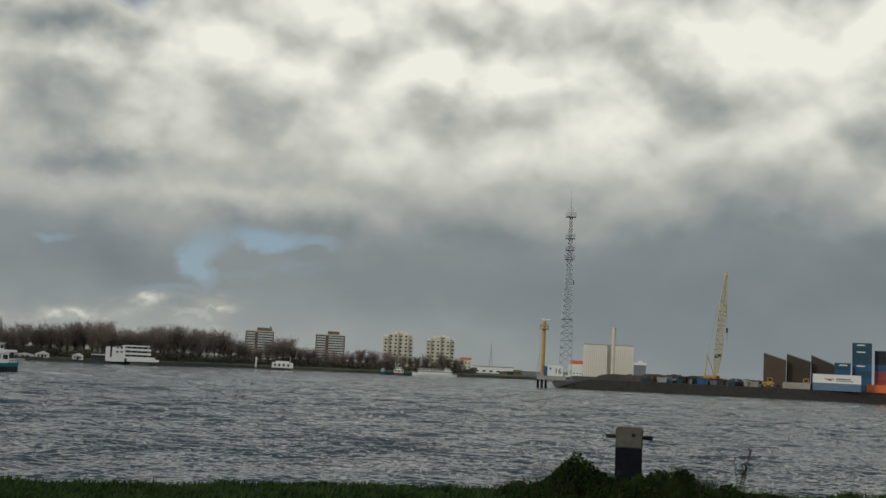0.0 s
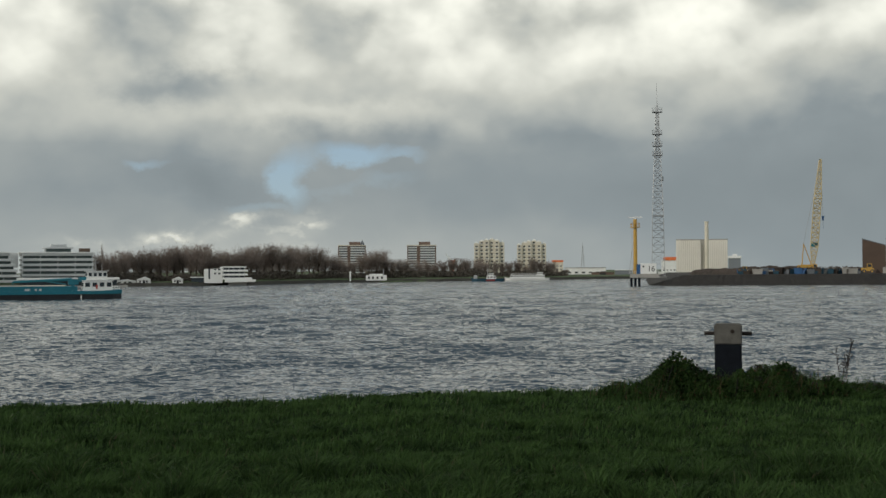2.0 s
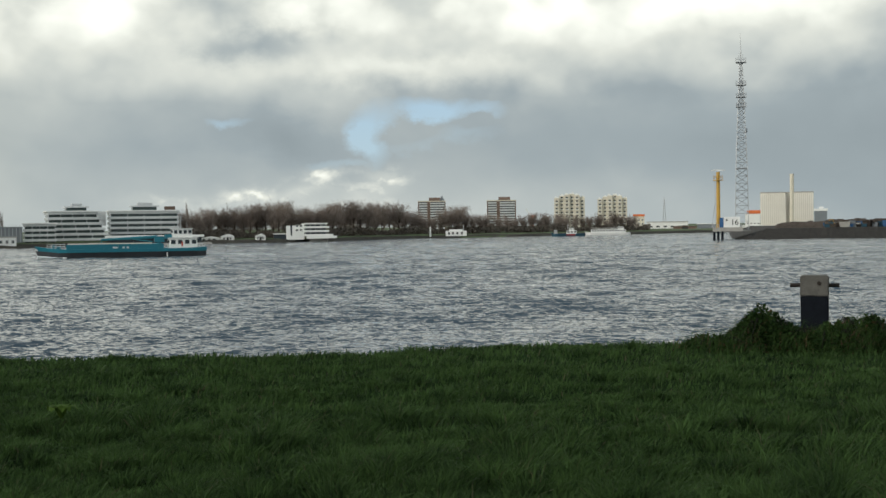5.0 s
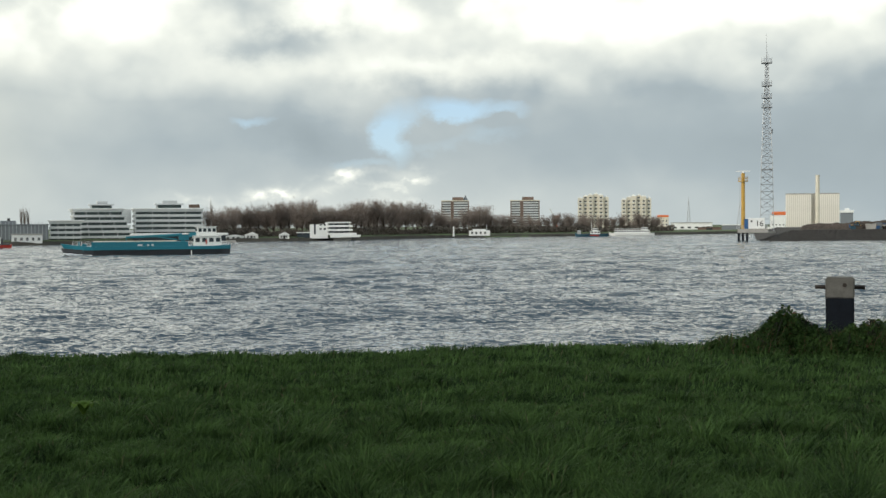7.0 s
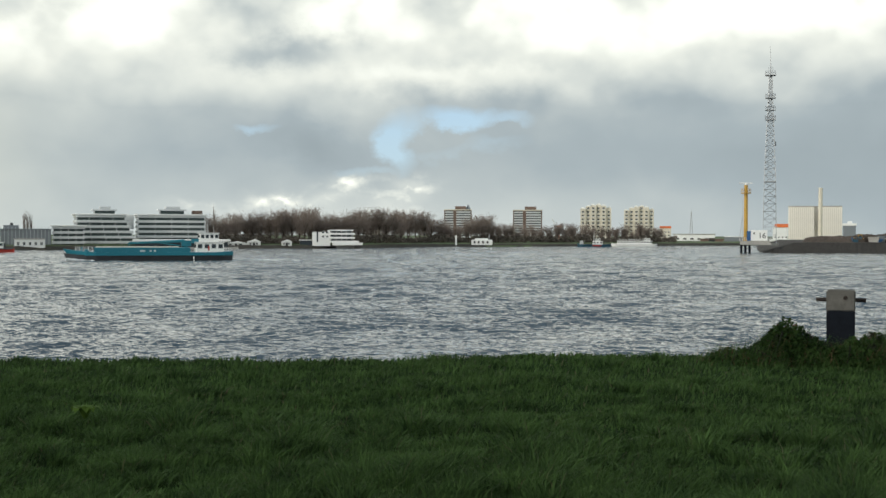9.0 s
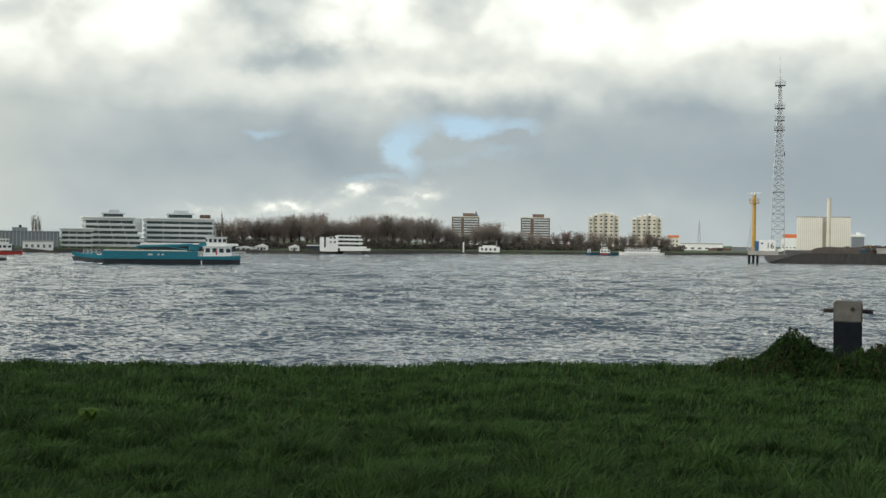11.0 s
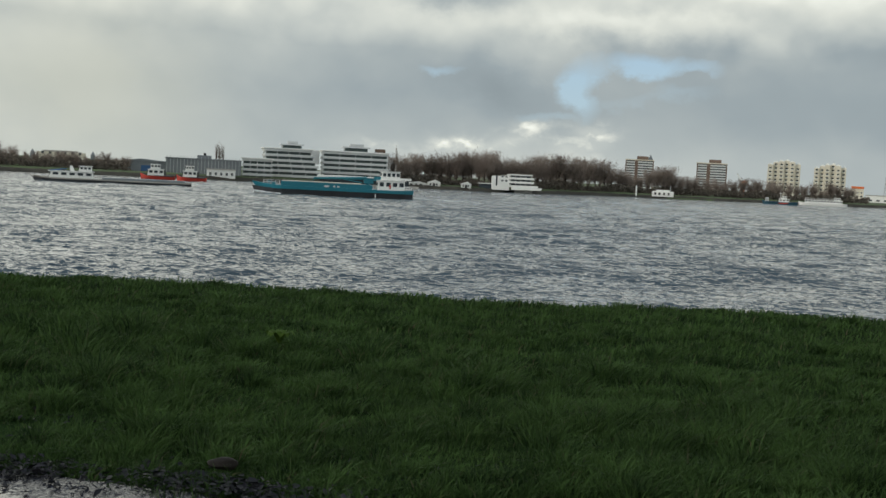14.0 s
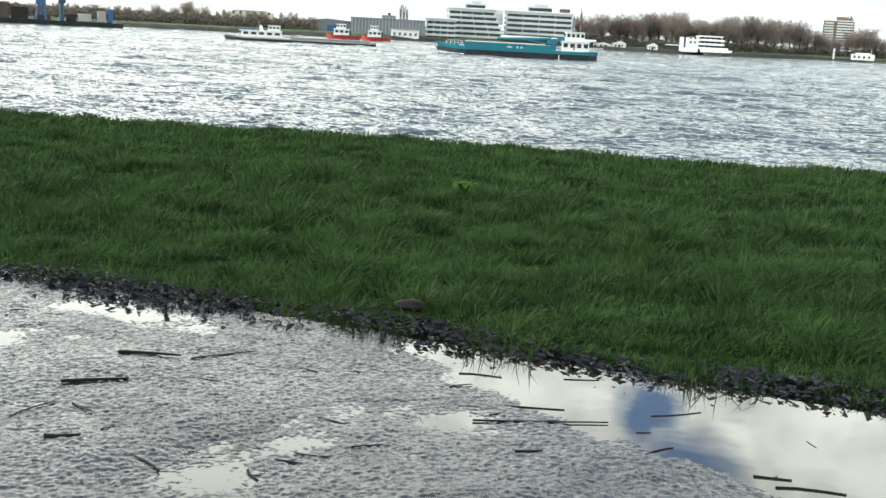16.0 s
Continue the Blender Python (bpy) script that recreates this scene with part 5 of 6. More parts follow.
def radar_pier():
    m, d = on_quay(9.62, 2.0, WATER_Z)
    ob = thing("pier_head", m, "concrete pier head with a white cabin and numbers", "pier")
    block("platform", (-5.0, 5.2, -2.5, 6, 2.9, 4.3), M["concrete"], ob, "concrete platform", 0.06)
    for x in (-4.6, -3.2, -1.8):
        for y in (-2.0, 3.0):
            bm = bmesh.new()
            rod(bm, (x, y, -1), (x, y, 2.92), 0.4, 0.4, 8)
            part("pile", bm, M["pile_dark"], ob, "dark round pile")
    cabin = block("cabin", (-1.4, 4.2, -1.5, 4, 4.31, 8.0), M["white"], ob, "white cabin", 0.06)
    block("panel", (-2.7, -1.42, -1.6, 1.2, 4.31, 7.7), M["blue"], ob, "blue panel")
    block("porthole", (-0.6, 0.0, -1.56, -1.5, 6.6, 7.2), M["dark"], cabin)
    cu = bpy.data.curves.new("number", "FONT")
    cu.body, cu.size, cu.extrude, cu.align_x = "16", 2.7, 0.02, "CENTER"
    tmp = bpy.data.objects.new("number", cu)
    me = bpy.data.meshes.new_from_object(tmp)
    bpy.data.objects.remove(tmp)
    part("number", me, M["dark"], cabin, "black painted number", pose(2.4, -1.56, 5.2, 90))
    bm = bmesh.new()
    rail(bm, -4.8, -2.8, -2.3, 4.3, 1.1, 3, 0.06), rail(bm, 4.3, 5.1, -2.3, 4.3, 1.1, 2, 0.06)
    part("railing", bm, M["steel"], ob)
    base = 4.3
    m2, d2 = on_quay(9.2, 3.0, WATER_Z + base)
    tw = thing("radar_tower", m2, "yellow steel radar tower with a scanner bar", "tower")
    top = rise(d2, 2.36) - WATER_Z - base
    bm = bmesh.new()
    rod(bm, (0, 0, 0), (0, 0, top), 0.72, 0.62, 14)
    part("column", bm, M["yellow"], tw, "yellow column")
    bm = bmesh.new()
    rod(bm, (0, 0, top - 3.0), (0, 0, top - 2.7), 1.7, 1.7, 14)
    for k in range(10):
        a, b = k * math.tau / 10, (k + 1) * math.tau / 10
        rod(bm, (1.6 * math.cos(a), 1.6 * math.sin(a), top - 2.7), (1.6 * math.cos(a), 1.6 * math.sin(a), top - 1.4), 0.06, 0.06, 4)
        for z in (top - 1.4, top - 2.0):
            rod(bm, (1.6 * math.cos(a), 1.6 * math.sin(a), z), (1.6 * math.cos(b), 1.6 * math.sin(b), z), 0.06, 0.06, 4)
    part("gallery", bm, M["yellow"], tw, "yellow railed gallery")
    bm = bmesh.new()
    rod(bm, (0, 0, top), (0, 0, top + 0.5), 0.25, 0.2, 8), box(bm, -2.4, 2.4, -0.2, 0.2, top + 0.5, top + 0.8)
    part("scanner", bm, M["white"], tw, "white radar scanner bar")
    bm = bmesh.new()
    rod(bm, (-1.1, -0.4, 0), (-1.1, -0.4, top - 3), 0.06, 0.06, 4), rod(bm, (-2.2, 0, 0), (-1.2, 0, 8), 0.12, 0.1, 5)
    part("ladder", bm, M["steel"], tw)


radar_pier()


def lattice_mast():
    m, d = on_quay(10.28, 12.0, -1.6)
    ob = thing("lattice_mast", m, "tall grey lattice radio mast with railed platforms", "mast")
    z_of = lambda el: rise(d, el) + 1.6
    stages = [(0.0, 2.35), (z_of(2.5), 1.95), (z_of(5.36), 1.15), (z_of(5.8), 0.95), (z_of(7.43), 0.55)]
    half = lambda z: float(np.interp(z, [a for a, _ in stages], [b for _, b in stages]))
    corners = [(-1, -1), (1, -1), (1, 1), (-1, 1)]
    for sx, sy in corners:
        bm = bmesh.new()
        for (z0, h0), (z1, h1) in zip(stages, stages[1:]):
            rod(bm, (sx * h0, sy * h0, z0), (sx * h1, sy * h1, z1), 0.12, 0.1, 5)
        part("leg", bm, M["steel"], ob, "steel corner leg")
    zs, z = [0.0], 0.0
    while z < stages[-1][0] - 0.5:
        z += max(1.3, half(z) * 1.25)
        zs.append(min(z, stages[-1][0]))
    for side in range(4):
        bm = bmesh.new()
        a, b = corners[side], corners[(side + 1) % 4]
        for z0, z1 in zip(zs, zs[1:]):
            h0, h1 = half(z0), half(z1)
            rod(bm, (a[0] * h0, a[1] * h0, z0), (b[0] * h1, b[1] * h1, z1), 0.055, 0.055, 4)
            rod(bm, (b[0] * h0, b[1] * h0, z0), (a[0] * h1, a[1] * h1, z1), 0.055, 0.055, 4)
            rod(bm, (a[0] * h1, a[1] * h1, z1), (b[0] * h1, b[1] * h1, z1), 0.06, 0.06, 4)
        part("bracing", bm, M["steel"], ob, "crossed steel bracing")
    for el, w in ((2.5, 2.1), (5.36, 1.75), (5.8, 1.7), (6.36, 1.7), (7.4, 1.75)):
        zp = z_of(el)
        bm = bmesh.new()
        box(bm, -w, w, -w, w, zp, zp + 0.18)
        if w < 2.0:
            for sx, sy in corners:
                rod(bm, (sx * w, sy * w, zp), (sx * w, sy * w, zp + 1.5), 0.08, 0.08, 4)
            for q in (0.8, 1.45):
                for side in range(4):
                    a, b = corners[side], corners[(side + 1) % 4]
                    rod(bm, (a[0] * w, a[1] * w, zp + q), (b[0] * w, b[1] * w, zp + q), 0.06, 0.06, 4)
        part("platform", bm, M["steel"], ob, "railed steel platform")
    bm = bmesh.new()
    rod(bm, (0, 0, z_of(7.4)), (0, 0, z_of(7.95)), 0.22, 0.16, 6), rod(bm, (0, 0, z_of(7.95)), (-0.2, 0, z_of(8.75)), 0.1, 0.05, 5)
    for k in range(3):
        rod(bm, (-0.7 + 0.7 * k, 0.3, z_of(7.4) + 1.4), (-0.7 + 0.7 * k, 0.3, z_of(7.4) + 3.2), 0.05, 0.05, 4)
    part("aerial", bm, M["steel"], ob, "thin aerial")
    bm = bmesh.new()
    rod(bm, (1.75, -1.2, z_of(4.15)), (1.75, -1.2, z_of(4.15) + 1.6), 0.3, 0.3, 8)
    part("dish", bm, M["grey_metal"], ob, "small drum aerial")
    block("footing", (-3, 3, -3, 3, -0.6, -0.02), M["concrete"], ob, "concrete footing")


lattice_mast()

# white grain store with its chimney, on the far side of the quay
ob = thing("grain_store", spot(12.3, 900, -3.0), "tall white ribbed warehouse with two gables", "warehouse")
W, H = 37.4, rise(900, 1.33) + 3
for x0, x1, y in ((-W / 2, -0.9, 0), (3.2, W / 2, 0), (-0.88, 3.18, 6)):
    block("wall", (x0, x1, y, 26, 0, H), M["cladding"], ob, "pale wall between the ribs", 0.05)
    block("roof", (x0 + 0.02, x1 - 0.02, y - 0.3, 26.3, H + 0.01, H + 0.7), M["concrete"], ob, "roof edge")
rib = cube_mesh("rib", 0.78, 0.5, round(H - 1.0, 2))
for k in range(27):
    x = -W / 2 + 0.8 + k * 1.38
    if not -1.3 < x < 3.6:
        part("rib", rib, M["ribbed"], ob, at=pose(x, -0.51, 0.5))
ob = thing("chimney", spot(12.53, 880, -3.0), "slim cream chimney in front of the white store", "chimney")
bm = bmesh.new()
rod(bm, (0, 0, 0), (0, 0, rise(880, 2.16) + 3), 1.6, 1.35, 14)
part("stack", bm, M["cream"], ob)
bm = bmesh.new()
rod(bm, (0, 0, rise(880, 2.16) + 3.0), (0, 0, rise(880, 2.16) + 3.7), 1.5, 1.5, 14)
part("cap", bm, M["cream"], ob, "chimney cap")
ob = thing("plant_house", spot(13.8, 880, -3.0), "grey plant building with a white roof", "building")
block("wall", (-4.3, 4.3, 0, 9, 0, rise(880, 0.46) + 3), M["grey_metal"], ob)
block("roof", (-4.8, 4.8, -0.5, 9.5, rise(880, 0.46) + 3.01, rise(880, 0.57) + 3), M["white"], ob, "white roof", 0.1)
block("vent", (-1.4, 1.8, 2, 5, rise(880, 0.57) + 3.01, rise(880, 0.66) + 3), M["white"], ob, "white roof vent", 0.1)


def crawler_crane():
    m, d = on_quay(17.15, 22.0, -1.1)
    ob = thing("crawler_crane", m, "yellow crawler crane with a long raised lattice boom", "crane")
    for s in (-1, 1):
        t = block("track", (-2.6, 2.6, s * 2.2 - 0.5, s * 2.2 + 0.5, 0, 1.2), M["rust"], ob, "dark crawler track", 0.3)
    block("body", (-3.0, 2.4, -1.7, 1.7, 1.25, 3.4), M["yellow"], ob, "yellow machine house", 0.15)
    block("counterweight", (-4.2, -3.02, -1.8, 1.8, 1.3, 3.2), M["yellow"], ob, "counterweight", 0.1)
    cab = block("cab", (1.2, 2.9, -2.6, -1.72, 1.6, 3.5), M["yellow"], ob, "driver's cab", 0.1)
    block("cab_window", (1.6, 2.6, -2.64, -2.58, 2.4, 3.3), M["glass"], cab)
    a, b = Vector((1.3, 0, 2.6)), Vector((0.35 + d * math.tan(radians(0.5)), 0, rise(d, 4.98) + 1.1))
    cuts = [a.lerp(b, k / 22) for k in range(23)]
    wid = [0.5 + 1.2 * min(1, k / 4) if k < 14 else 1.7 - 1.25 * (k - 14) / 8 for k in range(23)]
    wid = [w * 0.85 for w in wid]
    side = Vector((0, 1, 0))
    nor = (b - a).normalized().cross(side)
    cor = [(-1, -1), (1, -1), (1, 1), (-1, 1)]
    P = [[c + side * (s * w) + nor * (t * w * 0.9) for s, t in cor] for c, w in zip(cuts, wid)]
    for i in range(4):
        bm = bmesh.new()
        for p, q in zip(P, P[1:]):
            rod(bm, p[i], q[i], 0.2, 0.2, 4)
        part("chord", bm, M["boom"], ob, "faded yellow boom chord")
    bm = bmesh.new()
    for k, (p, q) in enumerate(zip(P, P[1:])):
        for i in range(4):
            j = (i + 1) % 4
            rod(bm, p[i if k % 2 else j], q[j if k % 2 else i], 0.16, 0.16, 4), rod(bm, q[i], q[j], 0.13, 0.13, 4)
    part("lacing", bm, M["boom"], ob, "boom lacing")
    gan = Vector((-1.9, 0, rise(d, 1.1) + 1.1))
    bm = bmesh.new()
    rod(bm, (-2.6, -1.2, 3.3), gan, 0.22, 0.18, 5), rod(bm, (-2.6, 1.2, 3.3), gan, 0.22, 0.18, 5), rod(bm, (0.8, 0, 3.2), gan, 0.18, 0.15, 5)
    part("gantry", bm, M["yellow"], ob, "yellow back gantry")
    bm = bmesh.new()
    rod(bm, gan, b, 0.05, 0.05, 4)
    hook = Vector((b.x + 0.7, 0, rise(d, 2.35) + 1.1))
    rod(bm, b, hook, 0.06, 0.06, 4)
    part("cable", bm, M["steel"], ob)
    bm = bmesh.new()
    rod(bm, hook + Vector((0, 0, 0.2)), hook - Vector((0, 0, 1.5)), 0.45, 0.3, 7), rod(bm, hook - Vector((0, 0, 1.5)), hook - Vector((0, 0, 4.5)), 0.05, 0.05, 4)
    part("hook_block", bm, M["blue"], ob, "dark hook block")
    bm = bmesh.new()
    mid, q = cuts[4], cuts[5]
    rod(bm, mid, q, 1.35, 1.35, 4)
    part("boom_sleeve", bm, M["teal"], ob, "pale blue section of the boom")


crawler_crane()


def heap(az, back, w, dp, h, label, seed):
    m, d = on_quay(az, back, -1.1)
    ys, xs = np.meshgrid(np.linspace(-1, 1, 26), np.linspace(-1, 1, 60), indexing="ij")
    r = np.random.default_rng(seed)
    prof = np.clip(1 - np.abs(xs) ** 5, 0, 1) * np.clip(1 - ys ** 2, 0, 1)
    z = h * prof * (0.75 + 0.35 * lattice_noise(xs * w, ys * dp, 0.25, seed)) + 0.5 * (r.random(xs.shape) - 0.4) * (prof > 0.05) - 0.15
    ob = solo("scrap_mound", sheet("scrap_mound", xs * w / 2, ys * dp / 2, z, False), M["scrap"], label, "scrap heap", group="scrap heaps on the quay")
    ob.matrix_world = m


heap(12.85, 13, 17.5, 9, 2.3, "dark brown mound of shredded scrap on the quay", 71)
heap(15.4, 40, 36, 10, 3.0, "long low mound of mixed scrap", 72)
heap(18.6, 40, 30, 10, 2.6, "dark mound of scrap behind the containers", 73)


def container(m, length, mat, label, bars=(), h=2.6):
    """A steel box with corner posts, ribs and door bars."""
    ob = thing("shipping_container", m, label, "container", "containers on the quay")
    block("body", (0.1, length - 0.1, 0.08, 2.3, 0.12, h - 0.1), M[mat], ob)
    bm = bmesh.new()
    for x in (0, length - 0.16):
        for y in (0, 2.24):
            box(bm, x, x + 0.16, y, y + 0.14, 0, h)
    for z in (0, h - 0.14):
        box(bm, 0.16, length - 0.16, 0, 0.14, z, z + 0.14), box(bm, 0.16, length - 0.16, 2.24, 2.38, z, z + 0.14)
    part("frame", bm, M[mat], ob, "corner posts and rails")
    rb = cube_mesh("rib", 0.16, 0.06, round(h - 0.32, 3))
    for k in range(int(length / 0.55) - 1):
        part("rib", rb, M[mat], ob, at=pose(0.5 + k * 0.55, 0.02, 0.15))
    for x0, x1, z0, z1, bm_mat in bars:
        block("marking", (x0, x1, -0.03, -0.01, z0, z1), M[bm_mat], ob, "painted marking")
    return ob


WHITE_BARS = ((8.2, 13.2, 1.3, 1.8, "grey_metal"), (8.2, 14.2, 0.75, 1.0, "grey_metal"), (4.0, 7.4, 1.35, 1.6, "red"), (5.4, 6.6, 0.9, 1.34, "red"))
m, d = on_quay(21.66, 8.0, -1.1)
QS = d * math.tan(radians(1))  # metres across one degree
container(m, 2.1 * QS, "pale_blue", "weathered blue container under a white one", h=2.7)
container(m @ pose(0, 0, 2.72), 2.1 * QS, "white", "white container with a red mark and grey lettering bars", WHITE_BARS, h=3.2)
for az, n, cols, length in ((22.6, 4, ("navy", "navy", "blue", "navy"), 5.8), (23.36, 7, ("navy", "blue", "navy", "blue", "navy", "navy", "navy"), 7.0), (24.32, 6, ("orange", "red", "red", "blue", "rust", "rust"), 12.0), (25.9, 5, ("blue", "red", "blue", "rust", "blue"), 12.0)):
    for k in range(n):
        m, d = on_quay(az, 17.0, -1.1 + k * 2.62)
        container(m, length, cols[k], f"stacked {'dark blue' if cols[k] == 'blue' else 'navy' if cols[k] == 'navy' else 'rusty red'} container on the quay", ((1.6, 4.6, 1.6, 2.0, "white"),) if k in (3, 5, 6) and length < 8 else ())
m, d = on_quay(24.0, 8.0, -1.1)
container(m, 12, "orange", "orange container standing on the quay edge", h=2.9)


def saw_tooth(az0, az1, el0, el1, back, label, mat="brown_dark"):
    m, d = on_quay((az0 + az1) / 2, back, -1.1)
    w = d * math.tan(radians(az1 - az0))
    h0, h1 = rise(d, el0) + 1.1, rise(d, el1) + 1.1
    ob = thing("saw_tooth_shed", m, label, "shed", "brown saw-tooth sheds")
    bm = bmesh.new()
    prism(bm, [(-w / 2, 0), (w / 2, 0), (w / 2, h1), (-w / 2, h0)], 0, 20)
    part("wall", bm, M[mat], ob, "brown timber-clad wall")
    bm = bmesh.new()
    prism(bm, [(-w / 2 - 0.1, h0 + 0.01), (w / 2 + 0.1, h1 + 0.01), (w / 2 + 0.1, h1 + 0.35), (-w / 2 - 0.1, h0 + 0.35)], -0.3, 20.3)
    part("roof", bm, M["grey_metal"], ob, "dark sloped roof")
    bt = cube_mesh("batten" + mat, 0.12, 0.08, round(h1 - 0.5, 3))
    for k in range(9):
        part("batten", bt, M[mat], ob, at=pose(-w / 2 + w * (k + 0.5) / 9, -0.09, 0.2))


saw_tooth(19.47, 20.48, 1.28, 0.98, 30, "brown saw-tooth shed with a sloped roof", "brown")
saw_tooth(20.5, 21.56, 1.28, 0.96, 30, "dark brown saw-tooth shed with a sloped roof")
saw_tooth(21.58, 22.62, 1.28, 0.86, 30, "dark brown shed end with a white sign")
m, d = on_quay(22.2, 29.5, 3.6)
ob = thing("sign_board", m, "white sign board with red lettering bars on the shed", "sign")
block("board", (-2.3, 2.3, -0.15, 0, 0, 1.1), M["white"], ob)
block("lettering_bar", (-1.9, 1.9, -0.17, -0.155, 0.35, 0.75), M["red"], ob, "red lettering bar")

m, d = on_quay(20.95, 9.0, -1.1)
ob = thing("concrete_wall", m, "row of grey concrete blocks on the quay", "wall")
for k in range(7):
    block("concrete_block", (-4.9 + k * 1.4, -3.55 + k * 1.4, 0, 1.2, 0, 2.3), M["concrete"], ob, bevel=0.04)


def wheel_loader(az, back, mat, label, s=1.0):
    m, d = on_quay(az, back, -1.1)
    ob = thing("wheel_loader", m, label, "loader")
    block("body", (-2.2 * s, 1.4 * s, -1 * s, 1 * s, 0.7 * s, 1.7 * s), M[mat], ob, bevel=0.12)
    cab = block("cab", (-0.6 * s, 0.9 * s, -0.85 * s, 0.85 * s, 1.72 * s, 3.0 * s), M[mat], ob, "cab with dark windows", 0.08)
    block("cab_window", (-0.4 * s, 0.7 * s, -0.9 * s, -0.84 * s, 2.0 * s, 2.8 * s), M["glass"], cab)
    for x in (-1.4, 0.9):
        for y in (-1.1, 1.1):
            bm = bmesh.new()
            rod(bm, (x * s, (y - 0.25) * s, 0.65 * s), (x * s, (y + 0.25) * s, 0.65 * s), 0.65 * s, 0.65 * s, 14)
            w = part("wheel", bm, M["hull"], ob, "black tyre")
            bm = bmesh.new()
            rod(bm, (x * s, (y - 0.28) * s, 0.65 * s), (x * s, (y + 0.28) * s, 0.65 * s), 0.3 * s, 0.3 * s, 10)
            part("rim", bm, M["yellow"], w)
    bm = bmesh.new()
    prism(bm, [(1.9 * s, 0.2 * s), (3.3 * s, 0.2 * s), (3.1 * s, 0.6 * s), (2.3 * s, 1.3 * s)], -1.3 * s, 1.3 * s)
    part("bucket", bm, M["rust"], ob, "steel bucket")


wheel_loader(19.75, 10, "yellow", "yellow wheel loader parked on the quay", 1.2)
wheel_loader(21.35, 13, "yellow", "yellow wheel loader behind the concrete blocks", 1.3)
wheel_loader(14.25, 11, "yellow", "dull yellow wheel loader beside the scrap mound", 0.9)

rng = random.Random(9)
for k in range(95):
    az = 14.0 + 5.4 * (k + rng.random()) / 95
    back = rng.uniform(9, 13) if k % 3 else rng.uniform(14, 26)
    m, d = on_quay(az, back, -1.1)
    s = rng.uniform(0.4, 0.95)
    mat = rng.choice(("blue", "navy", "navy", "grey_metal", "rust", "scrap", "concrete", "blue", "scrap", "white" if k % 9 == 0 else "rust"))
    tone = {"blue": "dark blue", "navy": "navy blue", "grey_metal": "grey", "rust": "rusty", "scrap": "brown", "concrete": "pale grey", "white": "white"}[mat]
    ob = thing("scrap_bin", m @ pose(0, 0, 0, 0, 0, rng.uniform(-30, 30)), f"{tone} open steel scrap bin on the quay", "scrap bin", "scrap bins on the quay")
    bm = bmesh.new()
    w, h = 1.7 * s, rng.uniform(0.9, 2.3)
    prism(bm, [(-w, 0.0), (w, 0.0), (w * 1.2, h), (-w * 1.2, h)], -s, s)
    part("bin", bm, M[mat], ob)
    bm = bmesh.new()
    box(bm, -w * 1.25, w * 1.25, -s - 0.06, -s - 0.01, h - 0.15, h + 0.02)
    rod(bm, (-w * 0.5, -s - 0.05, 0.1), (-w * 0.55, -s - 0.05, h - 0.2), 0.07, 0.07, 4), rod(bm, (w * 0.5, -s - 0.05, 0.1), (w * 0.55, -s - 0.05, h - 0.2), 0.07, 0.07, 4)
    part("rim", bm, M[mat], ob)
    bm = bmesh.new()
    for _ in range(7):
        c = Vector((rng.uniform(-w, w), rng.uniform(-s * 0.7, s * 0.7), h + rng.uniform(-0.1, 0.35)))
        v = Vector((rng.uniform(-1, 1), rng.uniform(-1, 1), rng.uniform(-0.3, 0.9))) * rng.uniform(0.3, 0.9)
        rod(bm, c - v, c + v, 0.12, 0.08, 4)
    tagged(part("scrap", bm, M["scrap"], ob, "jumbled scrap metal"), kind="stuff")


# ---- things on the near bank ----
def mooring_post():
    x, y = 2.745, 11.43
    z0 = float(ground_z(np.array(x), np.array(y))) - 0.3
    ob = thing("mooring_post", pose(x, y, z0, 0, 0, -13), "weathered square timber mooring post with an iron cross bar", "mooring post")
    top, mid, w = 0.64 - z0, 0.64 - 0.18 - z0, 0.127

    def log(a, b, mat, name, label, w=w):
        bm = bmesh.new()
        box(bm, -w, w, -w, w, a, b)
        bmesh.ops.bevel(bm, geom=bm.edges[:], offset=0.014, segments=2, affect="EDGES")
        bmesh.ops.subdivide_edges(bm, edges=bm.edges[:], cuts=2, use_grid_fill=True)
        for v in bm.verts:
            v.co += Vector(noise.noise_vector(v.co * 9)) * 0.005
        return part(name, bm, M[mat], ob, label)

    log(0, mid, "pile_dark", "shaft", "black tarred timber")
    log(mid - 0.02, top, "pile_top", "head", "grey worn timber head", w * 1.03)
    bm = bmesh.new()
    rod(bm, (-0.207, 0, top - 0.095), (0.207, 0, top - 0.095), 0.019, 0.019, 12)
    part("cross_bar", bm, M["rust"], ob, "rusty iron bar through the head")
    for s in (-1, 1):
        bm = bmesh.new()
        rod(bm, (s * 0.208, 0, top - 0.095), (s * 0.223, 0, top - 0.095), 0.023, 0.02, 12)
        part("bar_end", bm, M["rust"], ob)
    bm = bmesh.new()
    rod(bm, (0.04, -w - 0.012, top - 0.07), (0.04, -w + 0.02, top - 0.07), 0.02, 0.024, 8)
    part("bolt", bm, M["rust"], ob, "bolt head")
    bx = thing("timber_block", pose(2.47, 11.3, float(ground_z(np.array(2.47), np.array(11.3))), 0, 4, 10), "flat dark timber block at the foot of the post", "timber")
    bm = bmesh.new()
    box(bm, -0.2, 0.2, -0.1, 0.1, 0.0, 0.2)
    bmesh.ops.bevel(bm, geom=bm.edges[:], offset=0.02, segments=2, affect="EDGES")
    part("beam", bm, M["pile_dark"], bx)


mooring_post()


